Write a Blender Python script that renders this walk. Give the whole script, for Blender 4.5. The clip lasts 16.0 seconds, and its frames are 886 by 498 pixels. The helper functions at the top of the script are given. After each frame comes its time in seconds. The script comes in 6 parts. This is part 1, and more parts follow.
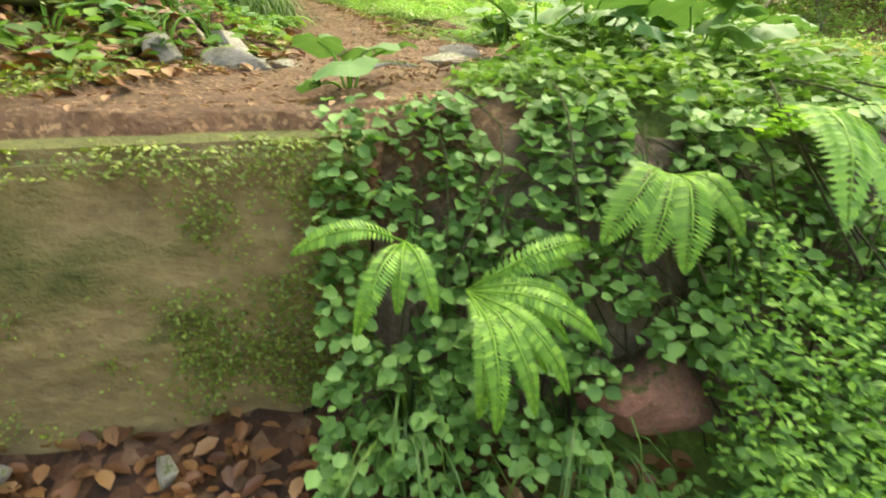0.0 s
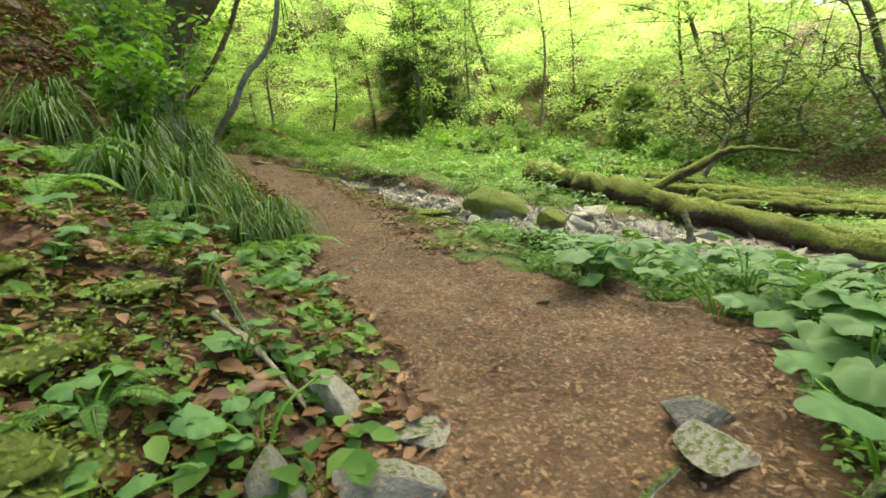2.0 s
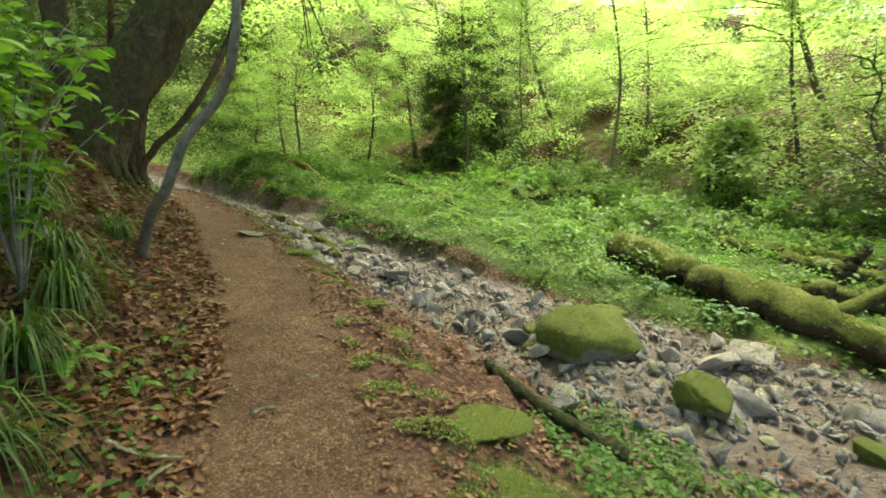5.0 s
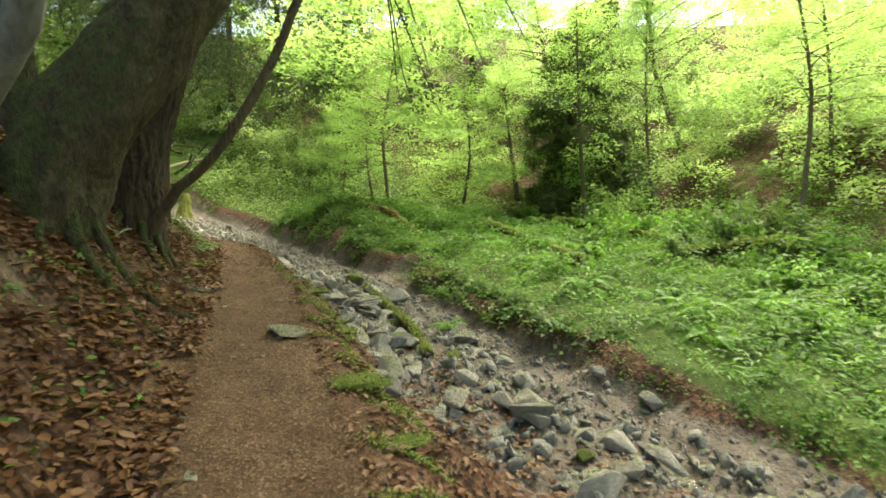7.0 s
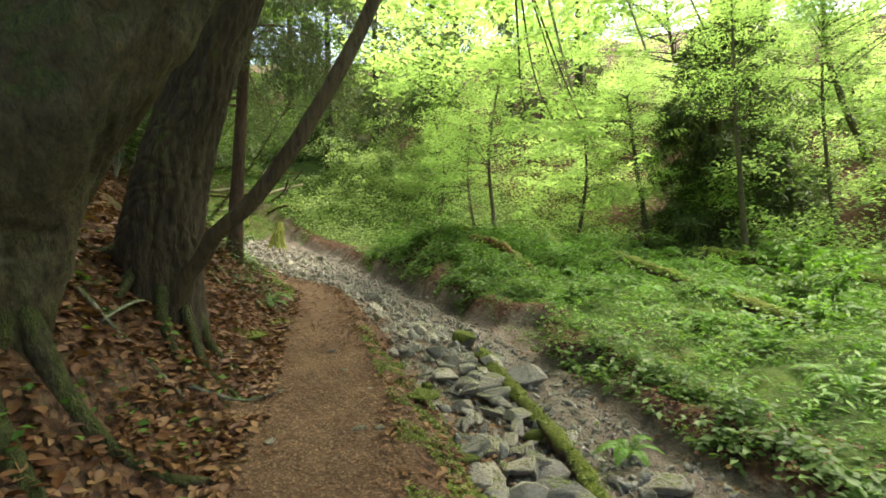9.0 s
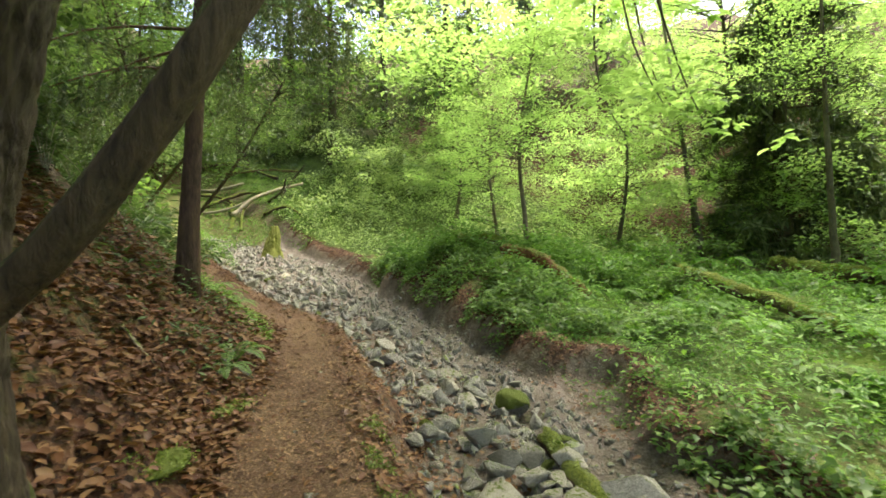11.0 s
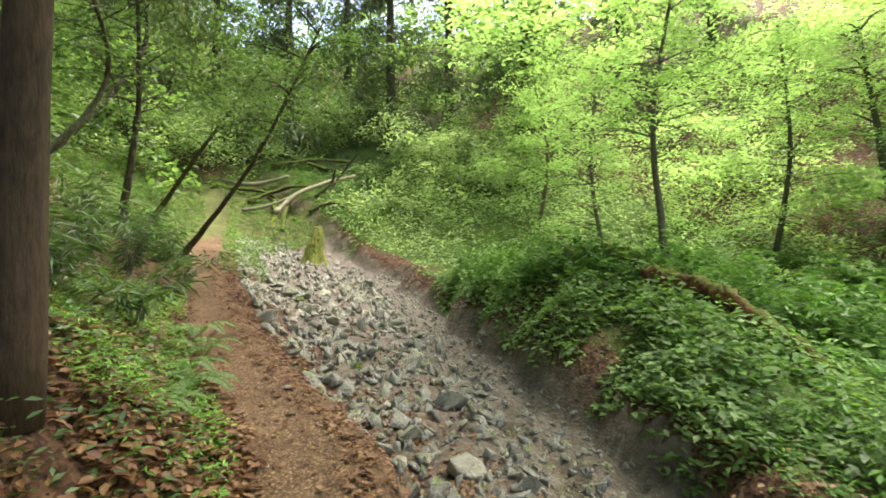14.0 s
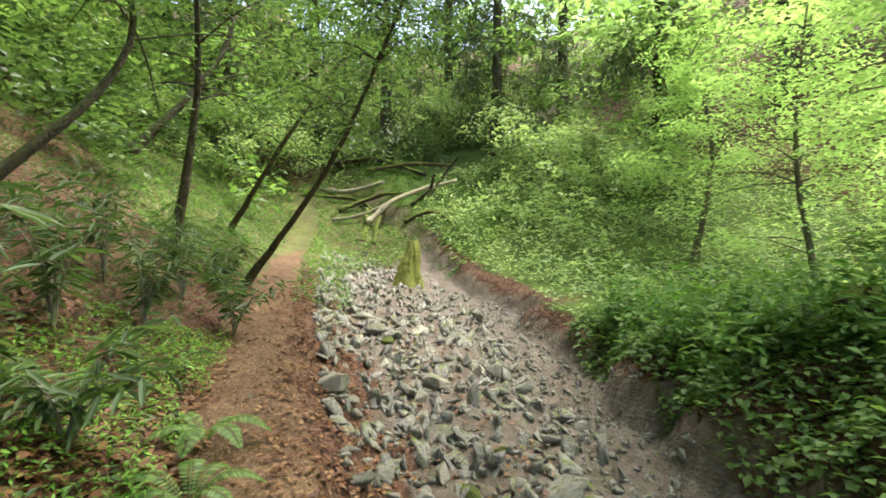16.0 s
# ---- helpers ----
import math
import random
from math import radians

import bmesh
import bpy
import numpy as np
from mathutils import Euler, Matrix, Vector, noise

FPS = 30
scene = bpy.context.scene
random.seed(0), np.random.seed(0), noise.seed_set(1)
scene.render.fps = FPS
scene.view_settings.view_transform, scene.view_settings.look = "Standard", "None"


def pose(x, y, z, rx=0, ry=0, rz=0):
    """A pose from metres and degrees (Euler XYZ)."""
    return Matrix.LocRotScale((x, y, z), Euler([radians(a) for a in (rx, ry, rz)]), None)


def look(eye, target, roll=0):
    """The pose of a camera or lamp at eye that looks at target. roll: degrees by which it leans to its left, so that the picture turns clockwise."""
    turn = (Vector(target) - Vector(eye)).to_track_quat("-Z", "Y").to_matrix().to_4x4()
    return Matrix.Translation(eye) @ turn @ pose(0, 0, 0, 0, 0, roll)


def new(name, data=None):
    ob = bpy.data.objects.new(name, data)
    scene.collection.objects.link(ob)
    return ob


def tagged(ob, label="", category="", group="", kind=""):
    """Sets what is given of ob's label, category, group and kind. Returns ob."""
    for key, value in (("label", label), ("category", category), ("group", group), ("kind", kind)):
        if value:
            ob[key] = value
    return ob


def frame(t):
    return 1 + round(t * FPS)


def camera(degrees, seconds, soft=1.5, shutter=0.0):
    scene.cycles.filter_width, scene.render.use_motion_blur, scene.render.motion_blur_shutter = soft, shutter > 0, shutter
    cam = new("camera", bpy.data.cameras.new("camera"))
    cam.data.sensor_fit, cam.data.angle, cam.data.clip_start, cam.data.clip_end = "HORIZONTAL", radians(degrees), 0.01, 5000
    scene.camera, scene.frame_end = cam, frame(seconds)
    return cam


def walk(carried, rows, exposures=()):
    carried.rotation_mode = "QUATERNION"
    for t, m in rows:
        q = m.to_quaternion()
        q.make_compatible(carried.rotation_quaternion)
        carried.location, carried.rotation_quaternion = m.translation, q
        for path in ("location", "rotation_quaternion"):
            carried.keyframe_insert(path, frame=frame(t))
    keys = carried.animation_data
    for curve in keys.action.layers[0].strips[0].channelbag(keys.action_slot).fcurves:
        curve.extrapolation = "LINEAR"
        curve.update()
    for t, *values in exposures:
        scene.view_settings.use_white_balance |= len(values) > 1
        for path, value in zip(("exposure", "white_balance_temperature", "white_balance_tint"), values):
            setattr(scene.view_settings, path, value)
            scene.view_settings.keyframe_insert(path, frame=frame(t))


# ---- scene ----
cam = camera(83.9, 16.0, soft=1.7, shutter=0.15)
METRES, EYE, TILT, LEAN, TURN = 20.0, 1.5, -22.0, 0.0, 0.0
KELVIN, TINT = 7500, 8
ROWS = [
    (0.0, 0.0, 0.0, 0.0, 0.0, 0.0, -0.0),
    (0.5, -0.0148, 0.0065, 0.0168, 1.98, 3.25, 0.45),
    (1.0, -0.0268, 0.0132, 0.03, 0.09, 6.13, 1.41),
    (1.5, -0.0322, 0.0234, 0.0426, -4.25, 10.14, 3.36),
    (2.0, -0.0439, 0.0348, 0.0557, -6.1, 12.82, 4.98),
    (2.5, -0.0482, 0.0385, 0.0725, -9.8, 12.18, 6.2),
    (3.0, -0.0423, 0.0596, 0.0935, -12.22, 12.6, 7.01),
    (3.5, -0.0358, 0.0766, 0.1132, -12.11, 12.22, 6.65),
    (4.0, -0.0296, 0.1032, 0.1303, -10.67, 11.85, 6.12),
    (4.5, -0.0283, 0.1341, 0.1471, -5.74, 13.33, 3.7),
    (5.0, -0.0344, 0.1669, 0.164, -2.35, 14.49, 1.74),
    (7.5, -0.0721, 0.3472, 0.2541, 10.35, 20.21, -2.68),
    (8.0, -0.0844, 0.3718, 0.2702, 13.5, 20.75, -4.01),
    (8.5, -0.0952, 0.3987, 0.2854, 15.57, 20.96, -4.86),
    (9.0, -0.1137, 0.4189, 0.2981, 17.12, 21.08, -5.52),
    (9.5, -0.1278, 0.4384, 0.3098, 17.69, 20.81, -5.63),
    (10.0, -0.1414, 0.4623, 0.3241, 18.44, 20.96, -5.99),
    (12.5, -0.2051, 0.5789, 0.3915, 16.85, 20.37, -5.21),
    (13.0, -0.2187, 0.6015, 0.4036, 18.47, 20.19, -5.94),
    (13.5, -0.2321, 0.6265, 0.4157, 20.37, 19.84, -6.73),
    (14.0, -0.2522, 0.6487, 0.427, 23.96, 19.53, -8.94),
    (14.5, -0.2733, 0.6725, 0.4386, 26.42, 19.17, -10.33),
    (15.0, -0.295, 0.6975, 0.4516, 29.36, 19.06, -11.19),
    (15.5, -0.317, 0.7204, 0.4648, 32.03, 18.83, -12.24),
    (16.0, -0.3396, 0.7451, 0.4782, 34.31, 18.55, -13.22),
]
walk(cam, [(t, pose(0, 0, EYE, TILT, LEAN, TURN) @ pose(METRES * x, METRES * y, METRES * z, 90 + pitch, roll, yaw)) for t, x, y, z, yaw, pitch, roll in ROWS],
     [(0.0, 3.1, KELVIN + 500, TINT + 5), (0.5, 2.55, KELVIN, TINT - 1), (1.5, 2.35, KELVIN, TINT), (3.0, 2.05, KELVIN, TINT + 1), (5.0, 2.0, KELVIN - 150, TINT + 2), (9.0, 1.95, 7000, TINT + 7), (12.5, 2.2, 6650, TINT + 11), (16.0, 2.25, 6350, TINT + 12)])

# ---- world, sun, exposure ----
world = bpy.data.worlds.new("world")
scene.world = world
world.use_nodes = True
wn = world.node_tree
sky = wn.nodes.new("ShaderNodeTexSky")
sky.sky_type, sky.sun_disc = "NISHITA", False
sky.sun_elevation, sky.sun_rotation = radians(66), radians(26)
sky.dust_density, sky.air_density = 4.0, 1.0
wn.nodes["Background"].inputs["Strength"].default_value = 0.15
wn.links.new(sky.outputs[0], wn.nodes["Background"].inputs["Color"])
sun = new("sun", bpy.data.lights.new("sun", "SUN"))
sun.data.energy, sun.data.angle, sun.data.color = 4.5, radians(50), (1.0, 0.96, 0.88)
sun.matrix_world = look((10, 26, 50), (0, 6, 0))


# ---- the lie of the land ----
# path and stream as lines (x, y, z) with a half width
PATH = np.array([
    (-0.50, -1.0, 1.30, 0.60), (-0.50, 1.0, 1.36, 0.55), (-0.54, 1.8, 1.40, 0.48), (-0.32, 2.4, 1.44, 0.62), (-0.08, 3.1, 1.48, 0.85), (-0.50, 3.9, 1.54, 0.62), (-0.95, 4.8, 1.60, 0.52),
    (-1.28, 6.4, 1.77, 0.55), (-1.84, 8.3, 1.98, 0.55), (-2.55, 10.1, 2.24, 0.58), (-3.36, 11.5, 2.53, 0.55),
    (-4.32, 13.3, 2.80, 0.52), (-5.3, 14.8, 2.95, 0.48), (-6.4, 16.6, 3.12, 0.44), (-7.2, 17.7, 3.22, 0.37),
    (-9.15, 18.7, 3.44, 0.33), (-11.1, 20.12, 3.66, 0.30), (-13.8, 22.15, 4.08, 0.28), (-16.3, 24.4, 4.7, 0.26), (-18.8, 26.8, 5.4, 0.25), (-22.0, 29.0, 6.3, 0.22)])
STREAM = np.array([
    (9.5, 2.0, 0.55, 1.2), (6.0, 4.6, 0.85, 1.2), (3.6, 6.6, 1.10, 1.5), (2.2, 8.4, 1.28, 1.5), (0.9, 10.2, 1.45, 1.1), (-0.7, 12.0, 1.72, 0.9),
    (-2.0, 13.7, 1.98, 0.8), (-3.3, 15.5, 2.18, 0.85), (-5.0, 17.95, 2.46, 0.9), (-7.55, 20.3, 2.85, 1.0), (-9.85, 22.5, 3.2, 1.2),
    (-12.4, 24.6, 3.7, 1.4), (-15.8, 27.0, 4.5, 1.0), (-22.0, 30.0, 6.2, 0.6)])


def smooth(u):
    u = np.clip(u, 0.0, 1.0)
    return u * u * (3 - 2 * u)


def along(line, x, y):
    """Signed distance to the right of a line, and its height and half width there."""
    best = np.full(x.shape, 1e9)
    d, z, w = np.zeros(x.shape), np.zeros(x.shape), np.zeros(x.shape)
    for a, b in zip(line[:-1], line[1:]):
        ex, ey = b[0] - a[0], b[1] - a[1]
        u = np.clip(((x - a[0]) * ex + (y - a[1]) * ey) / (ex * ex + ey * ey), 0, 1)
        px, py = x - a[0] - u * ex, y - a[1] - u * ey
        q = np.hypot(px, py)
        near = q < best
        side = np.where(px * ey - py * ex >= 0, 1.0, -1.0)
        best = np.where(near, q, best)
        d = np.where(near, q * side, d)
        z = np.where(near, a[2] + u * (b[2] - a[2]), z)
        w = np.where(near, a[3] + u * (b[3] - a[3]), w)
    return d, z, w


def waves(x, y, scale, seed):
    """Smooth pseudo-random relief between about -1 and 1."""
    r = np.random.RandomState(seed)
    out = np.zeros(x.shape)
    for k in range(6):
        a, f, p = r.rand() * 6.283, (0.6 + 1.6 * r.rand()) / scale, r.rand() * 6.283
        out += np.sin((x * math.cos(a) + y * math.sin(a)) * 6.283 * f + p)
    return out / 3.2


WALL_Y = 1.15


def wall_face(x):
    """The front of the low wall, and of the overgrown bank that goes on from it."""
    return WALL_Y + 0.25 * np.minimum(x + 0.18, 0) + 0.25 * smooth((x - 0.6) / 1.5)


def ground(x, y):
    """Height of the land, and the masks of path, stream bed and green cover."""
    x, y = np.asarray(x, float), np.asarray(y, float)
    pd, pz, pw = along(PATH, x, y)
    sd, sz, sw = along(STREAM, x, y)
    pw = pw + 0.07 * waves(x, y, 1.1, 1)
    sw = sw + 0.18 * waves(x, y, 1.7, 2)
    # bays that the water has eaten into the far bank
    sw = sw + 0.75 * np.exp(-((x + 3.2) ** 2 + (y - 18.5) ** 2) / 0.7) + 0.4 * np.exp(-((x + 2.2) ** 2 + (y - 16.3) ** 2) / 0.5)
    # bank to the left of the path, steeper near the old tree
    out = np.maximum(-pd - pw, 0)
    steep = 0.55 + 0.35 * smooth((y - 5.5) / 3.0) - 0.25 * smooth((y - 15.5) / 4.0) - 0.2 * smooth((2.6 - y) / 1.5) + 0.24 * np.exp(-((y - 11.6) / 2.2) ** 2)
    left = pz + 17.0 * np.tanh(steep / 17.0 * (out - 0.12 * np.tanh(out / 0.12))) + 0.06 * waves(x, y, 0.9, 3) * smooth(out / 0.5)
    mid = pz + 0.012 * waves(x, y, 0.7, 4) - 0.03 * (1 - smooth(np.abs(pd) / np.maximum(pw, 0.1)))
    # between path and stream
    a, b = np.maximum(pd - pw, 0), np.maximum(-sd - sw, 0)
    u = a / (a + b + 1e-6)
    between = pz + (sz - pz) * smooth(u * 1.05) + 0.05 * waves(x, y, 0.6, 5) * np.minimum(smooth(a / 0.3), 1)
    bed = sz + 0.06 * waves(x, y, 0.8, 6) - 0.06 * (1 - smooth(np.abs(sd - 0.3 * sw) / (0.6 * np.maximum(sw, 0.1))))
    # terrace beyond the stream, with a cut bank that fades out downstream
    r = np.maximum(sd - sw, 0)
    worn = smooth((y - 11.5) / 2.0)
    cut = 0.20 + 0.12 * worn + 0.12 * smooth((y - 17.0) / 3.0)
    hump = 0.75 * np.exp(-((x + 6.2) ** 2 + (y - 22.4) ** 2) / 4.5) * smooth(r / 0.9)
    right = sz + cut * smooth(r / (0.55 - 0.33 * worn * (0.6 + 0.4 * waves(x, y, 2.6, 14)))) + 0.035 * r + hump + 0.07 * waves(x, y, 1.6, 7) * smooth(r / 1.0) + 0.09 * waves(x, y, 4.5, 8) * smooth(r / 3.0)
    near = smooth((16.5 - y) / 4.0)
    rise = np.maximum(r - 9.0 + 2.2 * near - (2.0 - 1.2 * near) * waves(x, y, 9.0, 9), 0)
    right = right + 9.0 * np.tanh((0.058 + 0.030 * near) * (rise - (3 - 1.8 * near) * np.tanh(rise / (3 - 1.8 * near))))
    z = np.where(pd < -pw, left, np.where(pd <= pw, mid, np.where(sd < -sw, between, np.where(sd <= sw, bed, right))))
    # head of the valley
    z = z + 14.0 * np.tanh(0.026 * np.maximum(y - 30 - 0.2 * x, 0))
    # drop in front of the low wall and the overgrown bank beside it
    edge = wall_face(x) + np.where(x < -0.15, 0.19, 0.08)
    low = 0.62 - 0.30 * np.clip(edge - y, 0, 4) + 0.03 * waves(x, y, 0.5, 10)
    low = np.where(x > 0.2, np.minimum(low, 0.62 - 0.12 * (x - 0.2)), low)
    low = low + 0.75 * np.maximum(-1.5 - x, 0)
    drop = smooth((edge - y) / np.where(x < -0.15, 0.13, 0.22 + 0.5 * smooth((x - 1.0) / 2)))
    z = np.where(low < z, z + (low - z) * drop, z)
    grey = 0.5 + 0.5 * waves(x, y, 2.2, 11)
    path_mask = smooth(1.0 - (np.abs(pd) + 0.10 * waves(x, y, 0.45, 12) - pw) / 0.25) * (1 - drop) * smooth((x + 17.8) / 2.0)
    bed_mask = smooth(1.0 - (np.abs(sd) - sw) / 0.3) * smooth((x + 16.2) / 1.5)
    bank = smooth(a / 0.2) * (pd > 0) * (sd < -sw)
    green = np.where(pd < -pw, smooth(out / 1.2) * (0.12 + 0.33 * grey), np.where(sd > sw, smooth((r - 0.25 * worn) / 0.45) * (1 - (0.65 + 0.3 * near) * smooth((r - 8 + 2 * near) / 2)) * (0.55 + 0.45 * grey), np.where(pd > pw, 0.8 * smooth(a / 0.35) * smooth((9 - y) / 4.0), 0)))
    green = np.maximum(green, 0.5 * smooth((-14.0 - x) / 1.5) * smooth((x + 24) / 3) * (y > 21))
    # bare earth on the cut bank and the mound's foot
    green = green * (1 - 0.5 * np.exp(-((x + 6.6) ** 2 + (y - 21.6) ** 2) / 5.0) * (sd > sw))
    return z, path_mask, bed_mask, green
# ---- end of the land ----


# ---- materials ----
def material(name):
    m = bpy.data.materials.new(name)
    m.use_nodes = True
    m.node_tree.nodes.clear()
    return m, m.node_tree


def node(tree, kind, links=(), **values):
    n = tree.nodes.new(kind)
    for key, value in values.items():
        n.inputs[key.replace("_", " ")].default_value = value
    for key, source in links:
        tree.links.new(source, n.inputs[key])
    return n


def ramp(tree, source, stops):
    n = tree.nodes.new("ShaderNodeValToRGB")
    tree.links.new(source, n.inputs[0])
    e = n.color_ramp.elements
    while len(e) < len(stops):
        e.new(0.5)
    for k, (p, c) in enumerate(stops):
        e[k].position, e[k].color = p, (*c, 1) if len(c) == 3 else c
    return n.outputs[0]


def noise_tex(tree, where, scale, detail=5.0, rough=0.6):
    n = node(tree, "ShaderNodeTexNoise", [("Vector", where)], Scale=scale, Detail=detail, Roughness=rough)
    return n.outputs["Fac"]


def mixed(tree, fac, a, b, how="MIX"):
    n = tree.nodes.new("ShaderNodeMix")
    n.data_type, n.blend_type = "RGBA", how
    for key, v in ((0, fac), (6, a), (7, b)):
        if isinstance(v, (int, float)):
            n.inputs[key].default_value = v
        elif isinstance(v, tuple):
            n.inputs[key].default_value = (*v, 1)
        else:
            tree.links.new(v, n.inputs[key])
    return n.outputs[2]


def maths(tree, how, a, b=0.0, clamp=False):
    n = tree.nodes.new("ShaderNodeMath")
    n.operation, n.use_clamp = how, clamp
    for k, v in enumerate((a, b)):
        if isinstance(v, (int, float)):
            n.inputs[k].default_value = v
        else:
            tree.links.new(v, n.inputs[k])
    return n.outputs[0]


def finish(tree, colour, roughness, height=None, bump=0.3, distance=0.02, specular=0.4):
    p = tree.nodes.new("ShaderNodeBsdfPrincipled")
    for key, v in (("Base Color", colour), ("Roughness", roughness), ("Specular IOR Level", specular)):
        if isinstance(v, (int, float)):
            p.inputs[key].default_value = v
        elif isinstance(v, tuple):
            p.inputs[key].default_value = (*v, 1)
        else:
            tree.links.new(v, p.inputs[key])
    if height is not None:
        b = node(tree, "ShaderNodeBump", [("Height", height)], Strength=bump, Distance=distance)
        tree.links.new(b.outputs[0], p.inputs["Normal"])
    o = tree.nodes.new("ShaderNodeOutputMaterial")
    tree.links.new(p.outputs[0], o.inputs[0])


def leaf_material(name, dark, mid, light, through_share=0.5, gloss=0.35, patch=0.5):
    """Thin leaves: diffuse and translucent, each leaf a little different, with drifts of lighter and darker growth."""
    m, t = material(name)
    g = t.nodes.new("ShaderNodeNewGeometry")
    tone = maths(t, "ADD", maths(t, "MULTIPLY", g.outputs["Random Per Island"], 0.6), maths(t, "MULTIPLY", noise_tex(t, g.outputs["Position"], patch, 3), 0.55))
    col = ramp(t, tone, [(0.15, dark), (0.5, mid), (0.9, light)])
    vein = noise_tex(t, g.outputs["Position"], 40, 2)
    col = mixed(t, 0.25, col, ramp(t, vein, [(0.3, (0.6, 0.6, 0.6)), (0.7, (1.2, 1.2, 1.1))]), "MULTIPLY")
    p = node(t, "ShaderNodeBsdfPrincipled", [("Base Color", col)], Roughness=0.5, Specular_IOR_Level=gloss)
    warm = mixed(t, 1.0, col, (1.22, 1.28, 0.75), "MULTIPLY")
    tr = node(t, "ShaderNodeBsdfTranslucent", [("Color", warm)])
    mx = node(t, "ShaderNodeMixShader", [(1, p.outputs[0]), (2, tr.outputs[0])], Fac=through_share)
    o = t.nodes.new("ShaderNodeOutputMaterial")
    t.links.new(mx.outputs[0], o.inputs[0])
    return m


def mossy_material(name, low, high, moss_low, moss_high, cover, scale=6.0, streak=1.0, rough=0.85, wet=0.0, lichen=0.0, depth=0.03):
    """Bark or stone with moss on the faces that look up and in damp patches."""
    m, t = material(name)
    tc, g = t.nodes.new("ShaderNodeTexCoord"), t.nodes.new("ShaderNodeNewGeometry")
    info = t.nodes.new("ShaderNodeObjectInfo")
    mp = node(t, "ShaderNodeMapping", [("Vector", tc.outputs["Object"])], Scale=(1, 1, streak))
    where = node(t, "ShaderNodeVectorMath", [(0, mp.outputs[0]), (1, info.outputs["Location"])])
    fine, wide = noise_tex(t, where.outputs[0], scale * 5, 8, 0.65), noise_tex(t, where.outputs[0], scale, 4)
    body = ramp(t, maths(t, "ADD", maths(t, "MULTIPLY", fine, 0.6), maths(t, "MULTIPLY", wide, 0.4)), [(0.32, low), (0.5, tuple((a + b) / 2 for a, b in zip(low, high))), (0.68, high)])
    tint = ramp(t, info.outputs["Random"], [(0, (0.55, 0.56, 0.55)), (0.5, (0.95, 0.93, 0.88)), (1, (1.25, 1.2, 1.1))])
    body = mixed(t, 1.0, body, tint, "MULTIPLY")
    if lichen:
        spots = ramp(t, noise_tex(t, tc.outputs["Object"], 3.2, 6, 0.7), [(0.54, (0, 0, 0)), (0.66, (lichen,) * 3)])
        body = mixed(t, spots, body, (0.19, 0.18, 0.10))
    up = t.nodes.new("ShaderNodeSeparateXYZ")
    t.links.new(g.outputs["Normal"], up.inputs[0])
    moss = maths(t, "ADD", maths(t, "MULTIPLY", up.outputs[2], 0.55), maths(t, "MULTIPLY", wide, 1.1))
    moss = maths(t, "MULTIPLY", maths(t, "SUBTRACT", moss, 1.0 - cover), 5.0, True)
    mossc = ramp(t, noise_tex(t, where.outputs[0], 28, 6, 0.7), [(0.3, moss_low), (0.7, moss_high)])
    col = mixed(t, moss, body, mossc)
    fuzz = maths(t, "MULTIPLY", noise_tex(t, where.outputs[0], 90, 3), moss)
    finish(t, col, mixed(t, moss, (rough - wet,) * 3, (0.95,) * 3), maths(t, "ADD", maths(t, "ADD", fine, wide), fuzz), 0.8, depth, 0.35)
    return m


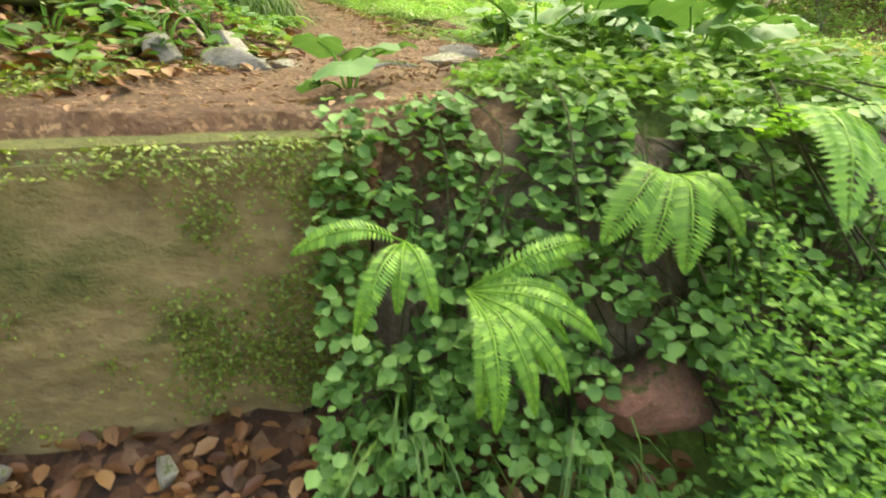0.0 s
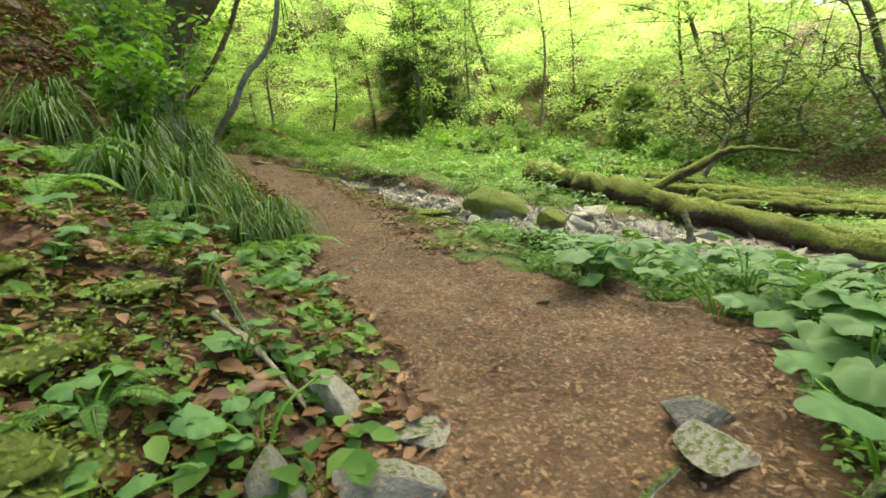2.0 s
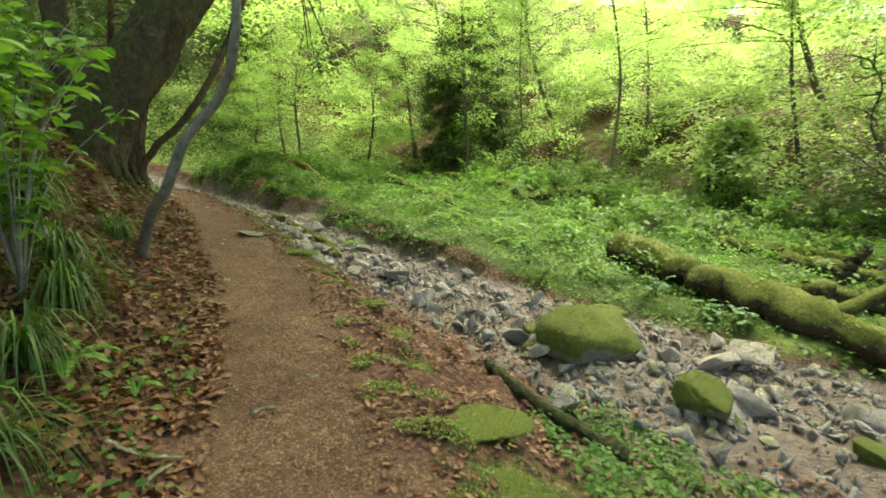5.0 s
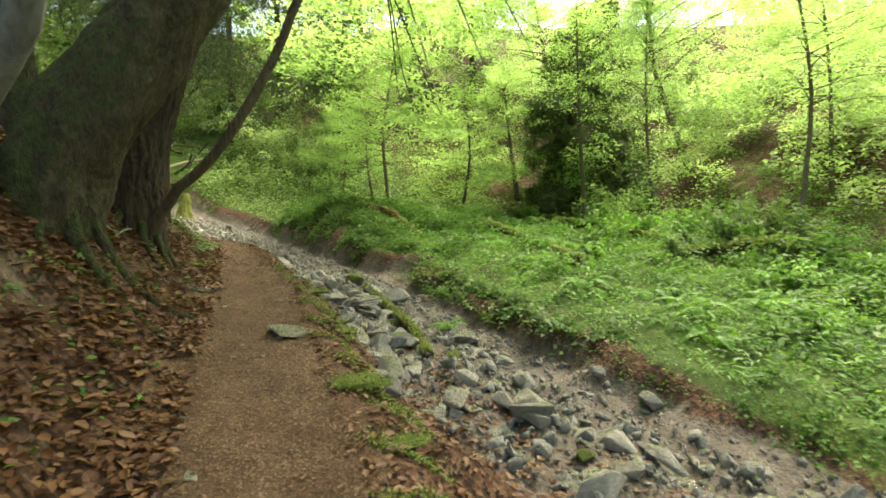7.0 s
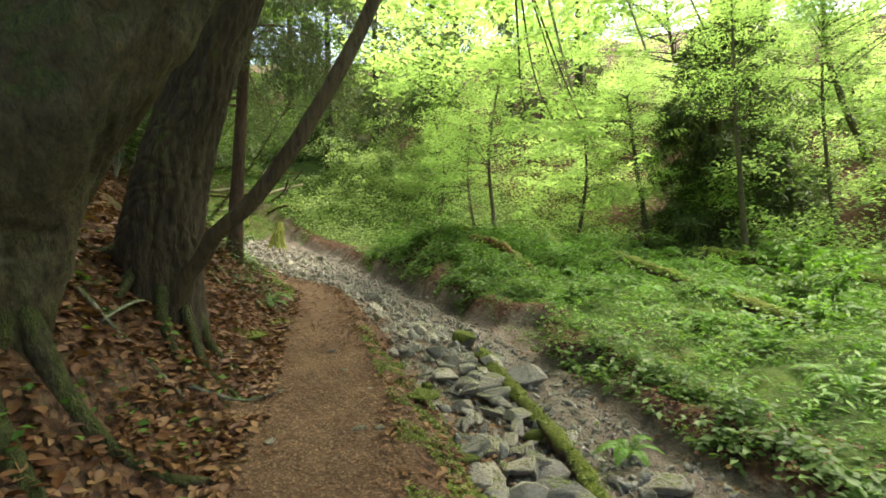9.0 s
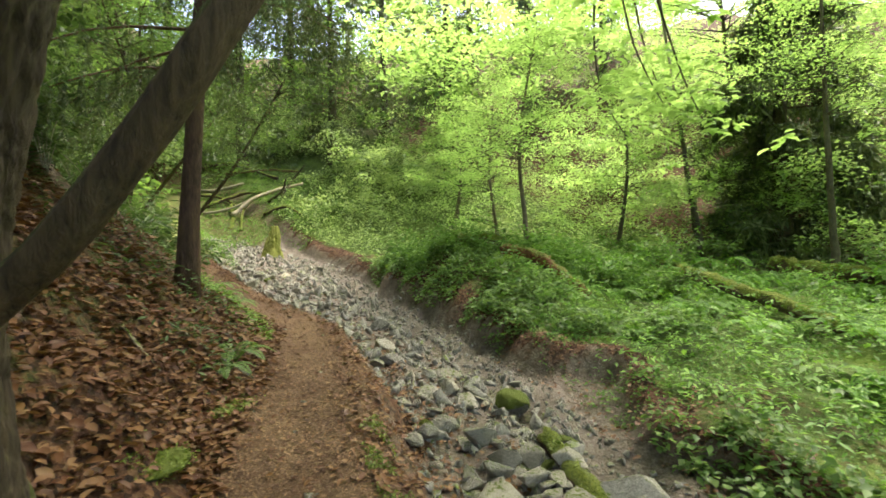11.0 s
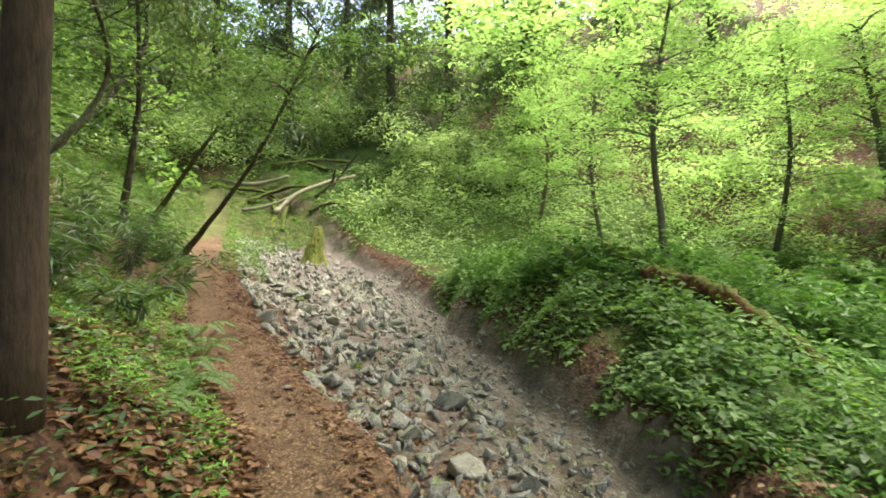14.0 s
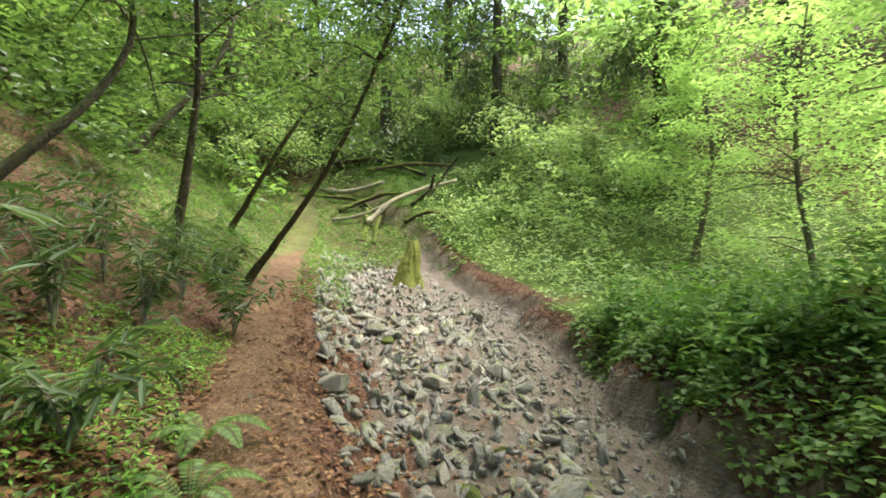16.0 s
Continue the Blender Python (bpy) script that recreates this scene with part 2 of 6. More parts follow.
def ground_material():
    m, t = material("forest floor")
    g = t.nodes.new("ShaderNodeNewGeometry")
    at = g.outputs["Position"]
    masks = {}
    for key in ("path", "bed", "green"):
        a = t.nodes.new("ShaderNodeAttribute")
        a.attribute_name = key
        masks[key] = a.outputs["Fac"]
    fine, mid, wide = noise_tex(t, at, 60, 8, 0.75), noise_tex(t, at, 9, 6, 0.65), noise_tex(t, at, 1.3, 4)
    chip = node(t, "ShaderNodeTexVoronoi", [("Vector", at)], Scale=80.0, Randomness=1.0)
    leafy = node(t, "ShaderNodeTexVoronoi", [("Vector", at)], Scale=30.0, Randomness=1.0)
    path = ramp(t, maths(t, "ADD", maths(t, "MULTIPLY", fine, 0.6), maths(t, "MULTIPLY", mid, 0.4)), [(0.28, (0.030, 0.016, 0.008)), (0.5, (0.098, 0.060, 0.030)), (0.72, (0.21, 0.142, 0.08))])
    chips = node(t, "ShaderNodeSeparateColor", [(0, chip.outputs["Color"])])
    path = mixed(t, ramp(t, chips.outputs[0], [(0.74, (0, 0, 0)), (0.84, (0.6, 0.6, 0.6))]), path, (0.27, 0.18, 0.10))
    path = mixed(t, ramp(t, chips.outputs[1], [(0.75, (0, 0, 0)), (0.9, (0.4, 0.4, 0.4))]), path, (0.08, 0.042, 0.023))
    path = mixed(t, 0.9, path, ramp(t, wide, [(0.3, (0.68, 0.6, 0.52)), (0.5, (1.0, 0.97, 0.92)), (0.7, (1.35, 1.34, 1.28))]), "MULTIPLY")
    path = mixed(t, ramp(t, noise_tex(t, at, 3.7, 5, 0.7), [(0.52, (0, 0, 0)), (0.64, (0.55, 0.55, 0.55))]), path, (0.085, 0.042, 0.020))
    bits = node(t, "ShaderNodeSeparateColor", [(0, leafy.outputs["Color"])])
    litter = ramp(t, bits.outputs[0], [(0.0, (0.022, 0.012, 0.006)), (0.35, (0.068, 0.030, 0.013)), (0.7, (0.115, 0.055, 0.025)), (1.0, (0.16, 0.095, 0.05))])
    litter = mixed(t, 0.7, litter, ramp(t, fine, [(0.3, (0.4, 0.4, 0.4)), (0.7, (1.2, 1.2, 1.2))]), "MULTIPLY")
    bed = ramp(t, maths(t, "ADD", maths(t, "MULTIPLY", fine, 0.5), maths(t, "MULTIPLY", mid, 0.5)), [(0.32, (0.035, 0.027, 0.017)), (0.5, (0.10, 0.080, 0.053)), (0.68, (0.22, 0.185, 0.135))])
    moss = ramp(t, maths(t, "ADD", maths(t, "MULTIPLY", fine, 0.5), maths(t, "MULTIPLY", wide, 0.5)), [(0.3, (0.016, 0.028, 0.006)), (0.5, (0.06, 0.10, 0.016)), (0.7, (0.14, 0.20, 0.03))])
    col = mixed(t, maths(t, "MULTIPLY", maths(t, "SUBTRACT", maths(t, "ADD", masks["green"], mid), 0.8), 3.0, True), litter, moss)
    lie = t.nodes.new("ShaderNodeSeparateXYZ")
    t.links.new(g.outputs["True Normal"], lie.inputs[0])
    earth = ramp(t, maths(t, "ADD", maths(t, "MULTIPLY", fine, 0.5), maths(t, "MULTIPLY", mid, 0.5)), [(0.3, (0.04, 0.03, 0.019)), (0.5, (0.15, 0.115, 0.078)), (0.7, (0.29, 0.235, 0.165))])
    col = mixed(t, maths(t, "MULTIPLY", maths(t, "SUBTRACT", maths(t, "ADD", maths(t, "SUBTRACT", 1.0, lie.outputs[2]), maths(t, "MULTIPLY", mid, 0.3)), 0.62), 6.0, True), col, earth)
    col = mixed(t, maths(t, "MULTIPLY", maths(t, "SUBTRACT", maths(t, "ADD", masks["bed"], mid), 0.85), 4.0, True), col, bed)
    col = mixed(t, maths(t, "MULTIPLY", maths(t, "SUBTRACT", maths(t, "ADD", masks["path"], mid), 0.95), 3.0, True), col, path)
    rough = mixed(t, masks["bed"], (0.92,) * 3, (0.55,) * 3)
    finish(t, col, rough, maths(t, "ADD", fine, maths(t, "MULTIPLY", leafy.outputs["Distance"], 0.8)), 0.8, 0.025, 0.3)
    return m


GROUND = ground_material()
ROCK = mossy_material("grey stone", (0.145, 0.138, 0.108), (0.52, 0.50, 0.42), (0.05, 0.075, 0.012), (0.16, 0.21, 0.03), 0.0, 7.0, 1.0, 0.8, 0.25)
ROCK_GREEN = mossy_material("mossy stone", (0.10, 0.10, 0.085), (0.34, 0.34, 0.29), (0.035, 0.06, 0.008), (0.17, 0.21, 0.025), 0.78, 5.0)
LOG = mossy_material("mossy rotten wood", (0.022, 0.014, 0.009), (0.13, 0.085, 0.05), (0.05, 0.075, 0.008), (0.20, 0.24, 0.03), 0.42, 4.5, 1.0, depth=0.06)
LOG_ORANGE = mossy_material("orange rotten wood", (0.05, 0.018, 0.006), (0.26, 0.11, 0.03), (0.05, 0.06, 0.01), (0.16, 0.17, 0.03), 0.22, 4.0)
DEAD = mossy_material("bleached dead wood", (0.16, 0.14, 0.09), (0.50, 0.45, 0.33), (0.06, 0.08, 0.01), (0.18, 0.22, 0.04), 0.15, 6.0, 1.0)
BARK = mossy_material("old ridged bark", (0.010, 0.008, 0.004), (0.115, 0.092, 0.046), (0.018, 0.026, 0.006), (0.085, 0.10, 0.022), 0.50, 6.0, 0.5, lichen=0.42, depth=0.08)
BARK_OLD = mossy_material("furrowed brown bark", (0.018, 0.013, 0.007), (0.15, 0.11, 0.06), (0.03, 0.04, 0.008), (0.10, 0.12, 0.025), 0.30, 7.0, 0.2, lichen=0.2, depth=0.05)
BARK_RED = mossy_material("reddish flaking bark", (0.03, 0.018, 0.012), (0.16, 0.095, 0.06), (0.03, 0.045, 0.01), (0.08, 0.10, 0.025), 0.05, 7.0, 0.25)
BARK_GREY = mossy_material("smooth grey bark", (0.11, 0.11, 0.09), (0.42, 0.41, 0.34), (0.03, 0.05, 0.01), (0.10, 0.14, 0.03), 0.25, 5.0, 0.5)
STUMP = mossy_material("moss-grown stump", (0.06, 0.05, 0.02), (0.2, 0.17, 0.07), (0.10, 0.12, 0.02), (0.29, 0.31, 0.065), 0.85, 9.0)
BARK_DULL = mossy_material("dull brown-grey bark", (0.035, 0.03, 0.02), (0.15, 0.13, 0.09), (0.03, 0.05, 0.01), (0.09, 0.12, 0.03), 0.2, 6.0, 0.4)
CONCRETE = mossy_material("old stained concrete", (0.08, 0.056, 0.026), (0.21, 0.16, 0.075), (0.04, 0.05, 0.010), (0.10, 0.105, 0.022), 0.42, 2.4, 1.5)
RED_ROCK = mossy_material("reddish rock", (0.10, 0.045, 0.03), (0.36, 0.17, 0.12), (0.04, 0.05, 0.01), (0.10, 0.12, 0.02), 0.05, 6.0)
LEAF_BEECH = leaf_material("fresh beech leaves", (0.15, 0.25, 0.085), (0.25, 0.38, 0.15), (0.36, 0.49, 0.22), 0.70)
# darker leaf copy: shade among the woods is put into the colour
LEAF_SHADE = leaf_material("understorey leaves toned down for shade", (0.045, 0.09, 0.022), (0.10, 0.185, 0.048), (0.19, 0.30, 0.085), 0.5)
# paled leaf copy: sunlight on the far growth is put into the colour
LEAF_SUN_TONE = leaf_material("leaves with sunlight put into their colour", (0.10, 0.16, 0.05), (0.21, 0.31, 0.12), (0.36, 0.46, 0.22), 0.5)
# darkest leaf copy: the shade on the banks is put into the colour
LEAF_DEEP_SHADE = leaf_material("leaves with the bank's shade in their colour", (0.022, 0.05, 0.014), (0.052, 0.10, 0.028), (0.105, 0.17, 0.05), 0.4)
LEAF_HERB = leaf_material("low herb leaves", (0.034, 0.085, 0.016), (0.078, 0.175, 0.033), (0.15, 0.27, 0.055), 0.42, 0.15)
LEAF_IVY = leaf_material("climbing leaves", (0.036, 0.095, 0.02), (0.08, 0.185, 0.038), (0.15, 0.29, 0.075), 0.35, 0.25)
LEAF_BROAD = leaf_material("broad soft leaves", (0.04, 0.105, 0.028), (0.07, 0.16, 0.045), (0.115, 0.225, 0.07), 0.3, 0.15)
LEAF_FERN = leaf_material("fern fronds", (0.05, 0.14, 0.015), (0.11, 0.26, 0.03), (0.20, 0.38, 0.05), 0.4)
LEAF_GRASS = leaf_material("sedge blades", (0.022, 0.06, 0.010), (0.055, 0.125, 0.02), (0.13, 0.22, 0.04), 0.35)
LEAF_CONIFER = leaf_material("dark conifer needles", (0.035, 0.058, 0.022), (0.075, 0.11, 0.038), (0.13, 0.165, 0.062), 0.3)
LEAF_MOSS = leaf_material("moss tufts", (0.04, 0.07, 0.01), (0.10, 0.15, 0.018), (0.20, 0.26, 0.035), 0.3)
LEAF_FALLEN = leaf_material("fallen brown leaves", (0.035, 0.014, 0.006), (0.115, 0.048, 0.016), (0.22, 0.125, 0.05), 0.15, 0.3, 3.0)


# ---- mesh building ----
def mesh_object(name, verts, faces, mat, parent=None, label="", flat=False):
    """One mesh object from arrays of corners and of faces that have the same number of corners."""
    verts, faces = np.asarray(verts, np.float32), np.asarray(faces, np.int32)
    n, k = faces.shape
    me = bpy.data.meshes.new(name)
    me.vertices.add(len(verts))
    me.vertices.foreach_set("co", verts.ravel())
    me.loops.add(n * k)
    me.loops.foreach_set("vertex_index", faces.ravel())
    me.polygons.add(n)
    me.polygons.foreach_set("loop_start", np.arange(0, n * k, k, dtype=np.int32))
    if not flat:
        me.polygons.foreach_set("use_smooth", np.ones(n, bool))
    me.update(calc_edges=True)
    me.materials.append(mat)
    ob = new(name, me)
    if parent is not None:
        ob.parent = parent
    if label:
        ob["label"] = label
    return ob


def part(name, bm, mat, parent, label=""):
    me = bpy.data.meshes.new(name)
    bm.to_mesh(me)
    bm.free()
    me.materials.append(mat)
    ob = new(name, me)
    ob.parent = parent
    if label:
        ob["label"] = label
    return ob


def unit(v):
    return v / np.maximum(np.linalg.norm(v, axis=-1, keepdims=True), 1e-9)


def leaf_arrays(c, d, n, length, width, fold=0.12):
    """Folded leaves with two faces each: stalk end c, direction d, upper side n."""
    d = unit(d)
    s = unit(np.cross(d, n))
    n = np.cross(s, d)
    L, W = np.asarray(length)[:, None], np.asarray(width)[:, None]
    mid = c + d * L * 0.45
    v = np.stack([c, mid + s * W * 0.5 + n * W * fold, c + d * L - n * L * 0.08, mid - s * W * 0.5 + n * W * fold], 1)
    base = np.arange(len(c))[:, None] * 4
    f = np.concatenate([base + np.array([[0, 1, 2]]), base + np.array([[0, 2, 3]])])
    return v.reshape(-1, 3), f


def leaf_mass(name, c, mat, size, rng, flat=0.7, slim=0.55, parent=None, label="", lean=None, fold=0.12, oval=False):
    """Leaves at the points c, more or less level as flat goes to 1."""
    k = len(c)
    a = rng.rand(k) * 6.283
    d = np.stack([np.cos(a), np.sin(a), rng.normal(-0.15, 0.35 * (1.3 - flat), k)], 1)
    n = np.stack([rng.normal(0, 1 - flat, k), rng.normal(0, 1 - flat, k), np.ones(k)], 1)
    if lean is not None:
        n = n + lean
    L = size * rng.uniform(0.6, 1.3, k)
    v, f = (oval_arrays if oval else leaf_arrays)(c, d, n, L, L * slim, fold)
    return mesh_object(name, v, f, mat, parent, label, True)


def oval_arrays(c, d, n, length, width, fold=0.12):
    """Oval leaves with a midrib and four faces each."""
    d = unit(d)
    s = unit(np.cross(d, n))
    n = np.cross(s, d)
    L, W = np.asarray(length)[:, None], np.asarray(width)[:, None]
    v = np.stack([c, c + d * L * 0.28 + s * W * 0.45 + n * W * fold, c + d * L * 0.68 + s * W * 0.42 + n * W * fold, c + d * L - n * L * 0.1,
                  c + d * L * 0.68 - s * W * 0.42 + n * W * fold, c + d * L * 0.28 - s * W * 0.45 + n * W * fold], 1)
    base = np.arange(len(c))[:, None] * 6
    f = np.concatenate([base + np.array([q]) for q in ((0, 1, 2), (0, 2, 3), (0, 3, 4), (0, 4, 5))])
    return v.reshape(-1, 3), f


def tube_arrays(points, radii, sides=10, rough=0.0, seed=0, ridge=0.0):
    pts, rad = np.asarray(points, float), np.asarray(radii, float)
    r = np.random.RandomState(seed)
    k = len(pts)
    tan = unit(np.gradient(pts, axis=0))
    up = np.array([0, 0, 1.0]) if abs(tan[:, 2]).mean() < 0.8 else np.array([1.0, 0, 0])
    a = unit(np.cross(tan, up))
    b = np.cross(tan, a)
    th = np.linspace(0, 2 * np.pi, sides, endpoint=False)
    wob = 1 + rough * (r.rand(k, sides) - 0.5) + ridge * np.sin(th * 5 + np.linspace(0, 1.5, k)[:, None] + r.rand() * 6)
    ring = pts[:, None] + (a[:, None] * np.cos(th)[None, :, None] + b[:, None] * np.sin(th)[None, :, None]) * (rad[:, None] * wob)[..., None]
    v = np.concatenate([ring.reshape(-1, 3), pts[:1], pts[-1:]])
    i, j = np.meshgrid(np.arange(k - 1), np.arange(sides), indexing="ij")
    q = np.stack([i * sides + j, i * sides + (j + 1) % sides, (i + 1) * sides + (j + 1) % sides, (i + 1) * sides + j], -1).reshape(-1, 4)
    j = np.arange(sides)
    e = k * sides
    low = np.stack([np.full(sides, e), (j + 1) % sides, j, np.full(sides, e)], 1)[:, :3]
    top = np.stack([np.full(sides, e + 1), (k - 1) * sides + j, (k - 1) * sides + (j + 1) % sides], 1)
    tri = np.concatenate([q[:, [0, 1, 2]], q[:, [0, 2, 3]], low, top])
    return v, tri[:, ::-1]


def curve_points(knots, count):
    """A smooth line through knots."""
    p = np.asarray(knots, float)
    t = np.linspace(0, len(p) - 1, count)
    i = np.clip(t.astype(int), 0, len(p) - 2)
    u = (t - i)[:, None]
    a, b, c, d = p[np.maximum(i - 1, 0)], p[i], p[i + 1], p[np.minimum(i + 2, len(p) - 1)]
    return 0.5 * (2 * b + (c - a) * u + (2 * a - 5 * b + 4 * c - d) * u ** 2 + (3 * b - a - 3 * c + d) * u ** 3)


def limb(name, knots, r0, r1, mat, parent=None, label="", count=14, sides=10, rough=0.12, seed=0, flare=0.0, ridge=0.0, jitter=0.12, lump=0.0):
    pts = curve_points(knots, count)
    r = np.random.RandomState(seed + 77)
    pts[1:-1] += r.normal(0, jitter, (count - 2, 3)) * np.linspace(r0, r1, count)[1:-1, None]
    u = np.linspace(0, 1, count)
    rad = r0 + (r1 - r0) * u ** 0.8 + flare * r0 * np.exp(-u * 9)
    if lump:
        rad = rad * (1 + lump * np.sin(u * 17 + seed) + lump * np.sin(u * 41 + 2 * seed) + r.normal(0, 0.5 * lump, count))
    v, f = tube_arrays(pts, rad, sides, rough, seed, ridge)
    return mesh_object(name, v, f, mat, parent, label)


def joined(arrays):
    vs, fs, k = [], [], 0
    for v, f in arrays:
        vs.append(v)
        fs.append(f + k)
        k += len(v)
    return np.concatenate(vs), np.concatenate(fs)


def empty(name, place):
    ob = new(name)
    ob.location = place
    return ob


def settle(ob, parent):
    """Parts modelled in world coordinates hang under a thing without moving."""
    ob.parent = parent
    ob.matrix_parent_inverse = Matrix.Translation(parent.location).inverted()


def height(x, y):
    return float(ground(x, y)[0])


def level(xy):
    return np.column_stack([xy, ground(xy[:, 0], xy[:, 1])[0]])


# ---- the ground ----
def spread(low, fine0, fine1, high, step):
    """Steps that are even in the middle and widen outwards."""
    out = [fine0]
    while out[-1] < fine1:
        out.append(out[-1] + step)
    s = step
    while out[-1] < high:
        s *= 1.12
        out.append(out[-1] + s)
    s, back = step, [fine0]
    while back[-1] > low:
        s *= 1.12
        back.append(back[-1] - s)
    return np.array(back[:0:-1] + out)


gx, gy = spread(-300, -14.0, 8.0, 300, 0.09), spread(-150, -0.6, 27.0, 500, 0.09)
GX, GY = np.meshgrid(gx, gy)
gz, m_path, m_bed, m_green = ground(GX, GY)
gz = np.minimum(gz, 70 + 0.02 * gz)
gz = gz + (0.018 * waves(GX, GY, 0.33, 21) + 0.012 * waves(GX, GY, 0.2, 22)) * (1 - 0.6 * m_path)
nx, ny = len(gx), len(gy)
i, j = np.meshgrid(np.arange(ny - 1), np.arange(nx - 1), indexing="ij")
quads = np.stack([i * nx + j, i * nx + j + 1, (i + 1) * nx + j + 1, (i + 1) * nx + j], -1).reshape(-1, 4)
land = mesh_object("ground", np.stack([GX, GY, gz], -1).reshape(-1, 3), quads, GROUND)
for key, values in (("path", m_path), ("bed", m_bed), ("green", m_green)):
    a = land.data.attributes.new(key, "FLOAT", "POINT")
    a.data.foreach_set("value", values.ravel().astype(np.float32))
tagged(land, "forest floor with a trodden earth path and a stony stream bed", "ground", kind="structure")


# ---- the low wall at the start ----
def low_wall():
    bm = bmesh.new()
    bmesh.ops.create_cube(bm, size=1.0)
    bmesh.ops.scale(bm, vec=(3.2, 0.22, 1.15), verts=bm.verts)
    bmesh.ops.bevel(bm, geom=bm.edges[:], offset=0.03, segments=2, affect="EDGES")
    bmesh.ops.subdivide_edges(bm, edges=bm.edges[:], cuts=4, use_grid_fill=True)
    for v in bm.verts:
        v.co += 0.012 * noise.noise_vector(v.co * 5.0) + 0.005 * noise.noise_vector(v.co * 17.0)
        if v.co.y < 0:
            v.co.y -= 0.02 * math.sin(v.co.z * 7.0)
    me = bpy.data.meshes.new("wall")
    bm.to_mesh(me)
    bm.free()
    me.materials.append(CONCRETE)
    ob = new("wall_low", me)
    ob.matrix_world = pose(-0.18, WALL_Y, 0.735, 0, 0, 14.0) @ pose(-1.6, 0.11, 0)
    return tagged(ob, "low mossy concrete retaining wall holding up the path", "wall", kind="structure")


low_wall()


# ---- stones ----
def rock_mesh(seed, detail, mat, block=0.5):
    r = np.random.RandomState(seed)
    bm = bmesh.new()
    bmesh.ops.create_icosphere(bm, subdivisions=detail, radius=1.0)
    planes = [(unit(r.normal(0, 1, 3)), r.uniform(0.34, 0.72) if block > 0.8 else r.uniform(0.45, 0.8)) for _ in range(9)]
    for v in bm.verts:
        p = np.array(v.co)
        for n, d in planes:
            over = p @ n - d
            if over > 0:
                p = p - n * over * (0.55 + 0.45 * block)
        q = Vector(p)
        v.co = q + (0.05 if block > 0.8 else 0.10) * noise.noise_vector(q * 1.7 + Vector((seed, 0, 0))) + 0.035 * noise.noise_vector(q * 6.0 + Vector((0, seed, 0)))
    me = bpy.data.meshes.new("stone")
    for f in bm.faces:
        f.smooth = block < 0.5
    bm.to_mesh(me)
    bm.free()
    me.materials.append(mat)
    return me


def broken_mesh(seed, mat, points=12):
    """A broken, sharp-faced stone with slightly worn edges."""
    r = np.random.RandomState(seed)
    bm = bmesh.new()
    for p in unit(r.normal(0, 1, (points, 3))) * r.uniform(0.75, 1.05, (points, 1)) * (1.0, 0.95, 0.9):
        bm.verts.new(p)
    res = bmesh.ops.convex_hull(bm, input=bm.verts[:])
    bmesh.ops.delete(bm, geom=[v for v in bm.verts if not v.link_faces], context="VERTS")
    bmesh.ops.dissolve_limit(bm, angle_limit=0.30, verts=bm.verts[:], edges=bm.edges[:])
    bmesh.ops.bevel(bm, geom=bm.edges[:], offset=0.055, segments=1, affect="EDGES", clamp_overlap=True)
    bmesh.ops.triangulate(bm, faces=bm.faces[:])
    me = bpy.data.meshes.new("stone")
    bm.to_mesh(me)
    bm.free()
    me.materials.append(mat)
    return me


ROCKS = [broken_mesh(s, ROCK, 9 + s % 6) for s in range(16)]
ROCKS_GREEN = [rock_mesh(40 + s, 3, ROCK_GREEN, 0.6) for s in range(5)]
BOULDERS = [rock_mesh(60 + s, 4, ROCK_GREEN, 0.3) for s in range(3)]
SLABS = [rock_mesh(80 + s, 3, ROCK, 1.0) for s in range(4)]
rng = np.random.RandomState(5)


def stone(x, y, sx, sy, sz, meshes, label, category="stone", group="", turn=None, sink=0.3, name="stone", tip=12, z=None):
    ob = new(name, meshes[rng.randint(len(meshes))])
    z = height(x, y) + sz * (1 - 2 * sink) * 0.9 if z is None else z
    ob.matrix_world = pose(x, y, z, rng.uniform(-tip, tip), rng.uniform(-tip, tip), rng.uniform(0, 360) if turn is None else turn) @ Matrix.Diagonal((sx, sy, sz, 1))
    return tagged(ob, label, category, group)


stone(1.12, 9.55, 0.66, 0.50, 0.42, BOULDERS, "rounded boulder covered in green moss in the stream bed", "boulder", turn=10, sink=0.25, name="boulder", tip=3)
for x, y, s, kind, what in (
        (0.42, 9.85, 0.20, ROCKS, "pale angular stone beside the mossy boulder"), (0.72, 9.95, 0.22, ROCKS_GREEN, "mossy stone leaning on the boulder"),
        (2.05, 9.5, 0.2, ROCKS, "pale grey stone in the stream bed"), (2.85, 9.3, 0.33, ROCKS, "flat-topped pale grey rock in the stream bed"),
        (2.2, 8.45, 0.30, ROCKS, "grey split rock in the stream bed"), (1.7, 8.2, 0.27, ROCKS_GREEN, "mossy stone in the stream bed"),
        (3.1, 8.1, 0.24, ROCKS, "grey stone in the stream bed"), (3.35, 7.1, 0.26, ROCKS, "upright grey stone in the stream bed"),
        (0.5, 8.25, 0.2, ROCKS, "dark grey stone at the foot of the bank"), (-0.65, 11.0, 0.2, ROCKS, "ochre stone in the stream bed"),
        (1.75, 10.6, 0.3, ROCKS_GREEN, "mossy rock beside the fallen trunk"), (-4.4, 17.6, 0.22, ROCKS_GREEN, "small rounded mossy stone in the stream bed"),
        (-3.25, 16.1, 0.28, ROCKS, "upright grey stone beside the mossy log"), (2.65, 7.6, 0.2, ROCKS_GREEN, "mossy stone at the water's edge")):
    stone(x, y, s * 1.15, s * 0.9, s * 0.8, kind, what, turn=rng.uniform(0, 360), sink=0.22)
boulder = bpy.data.objects["boulder"]
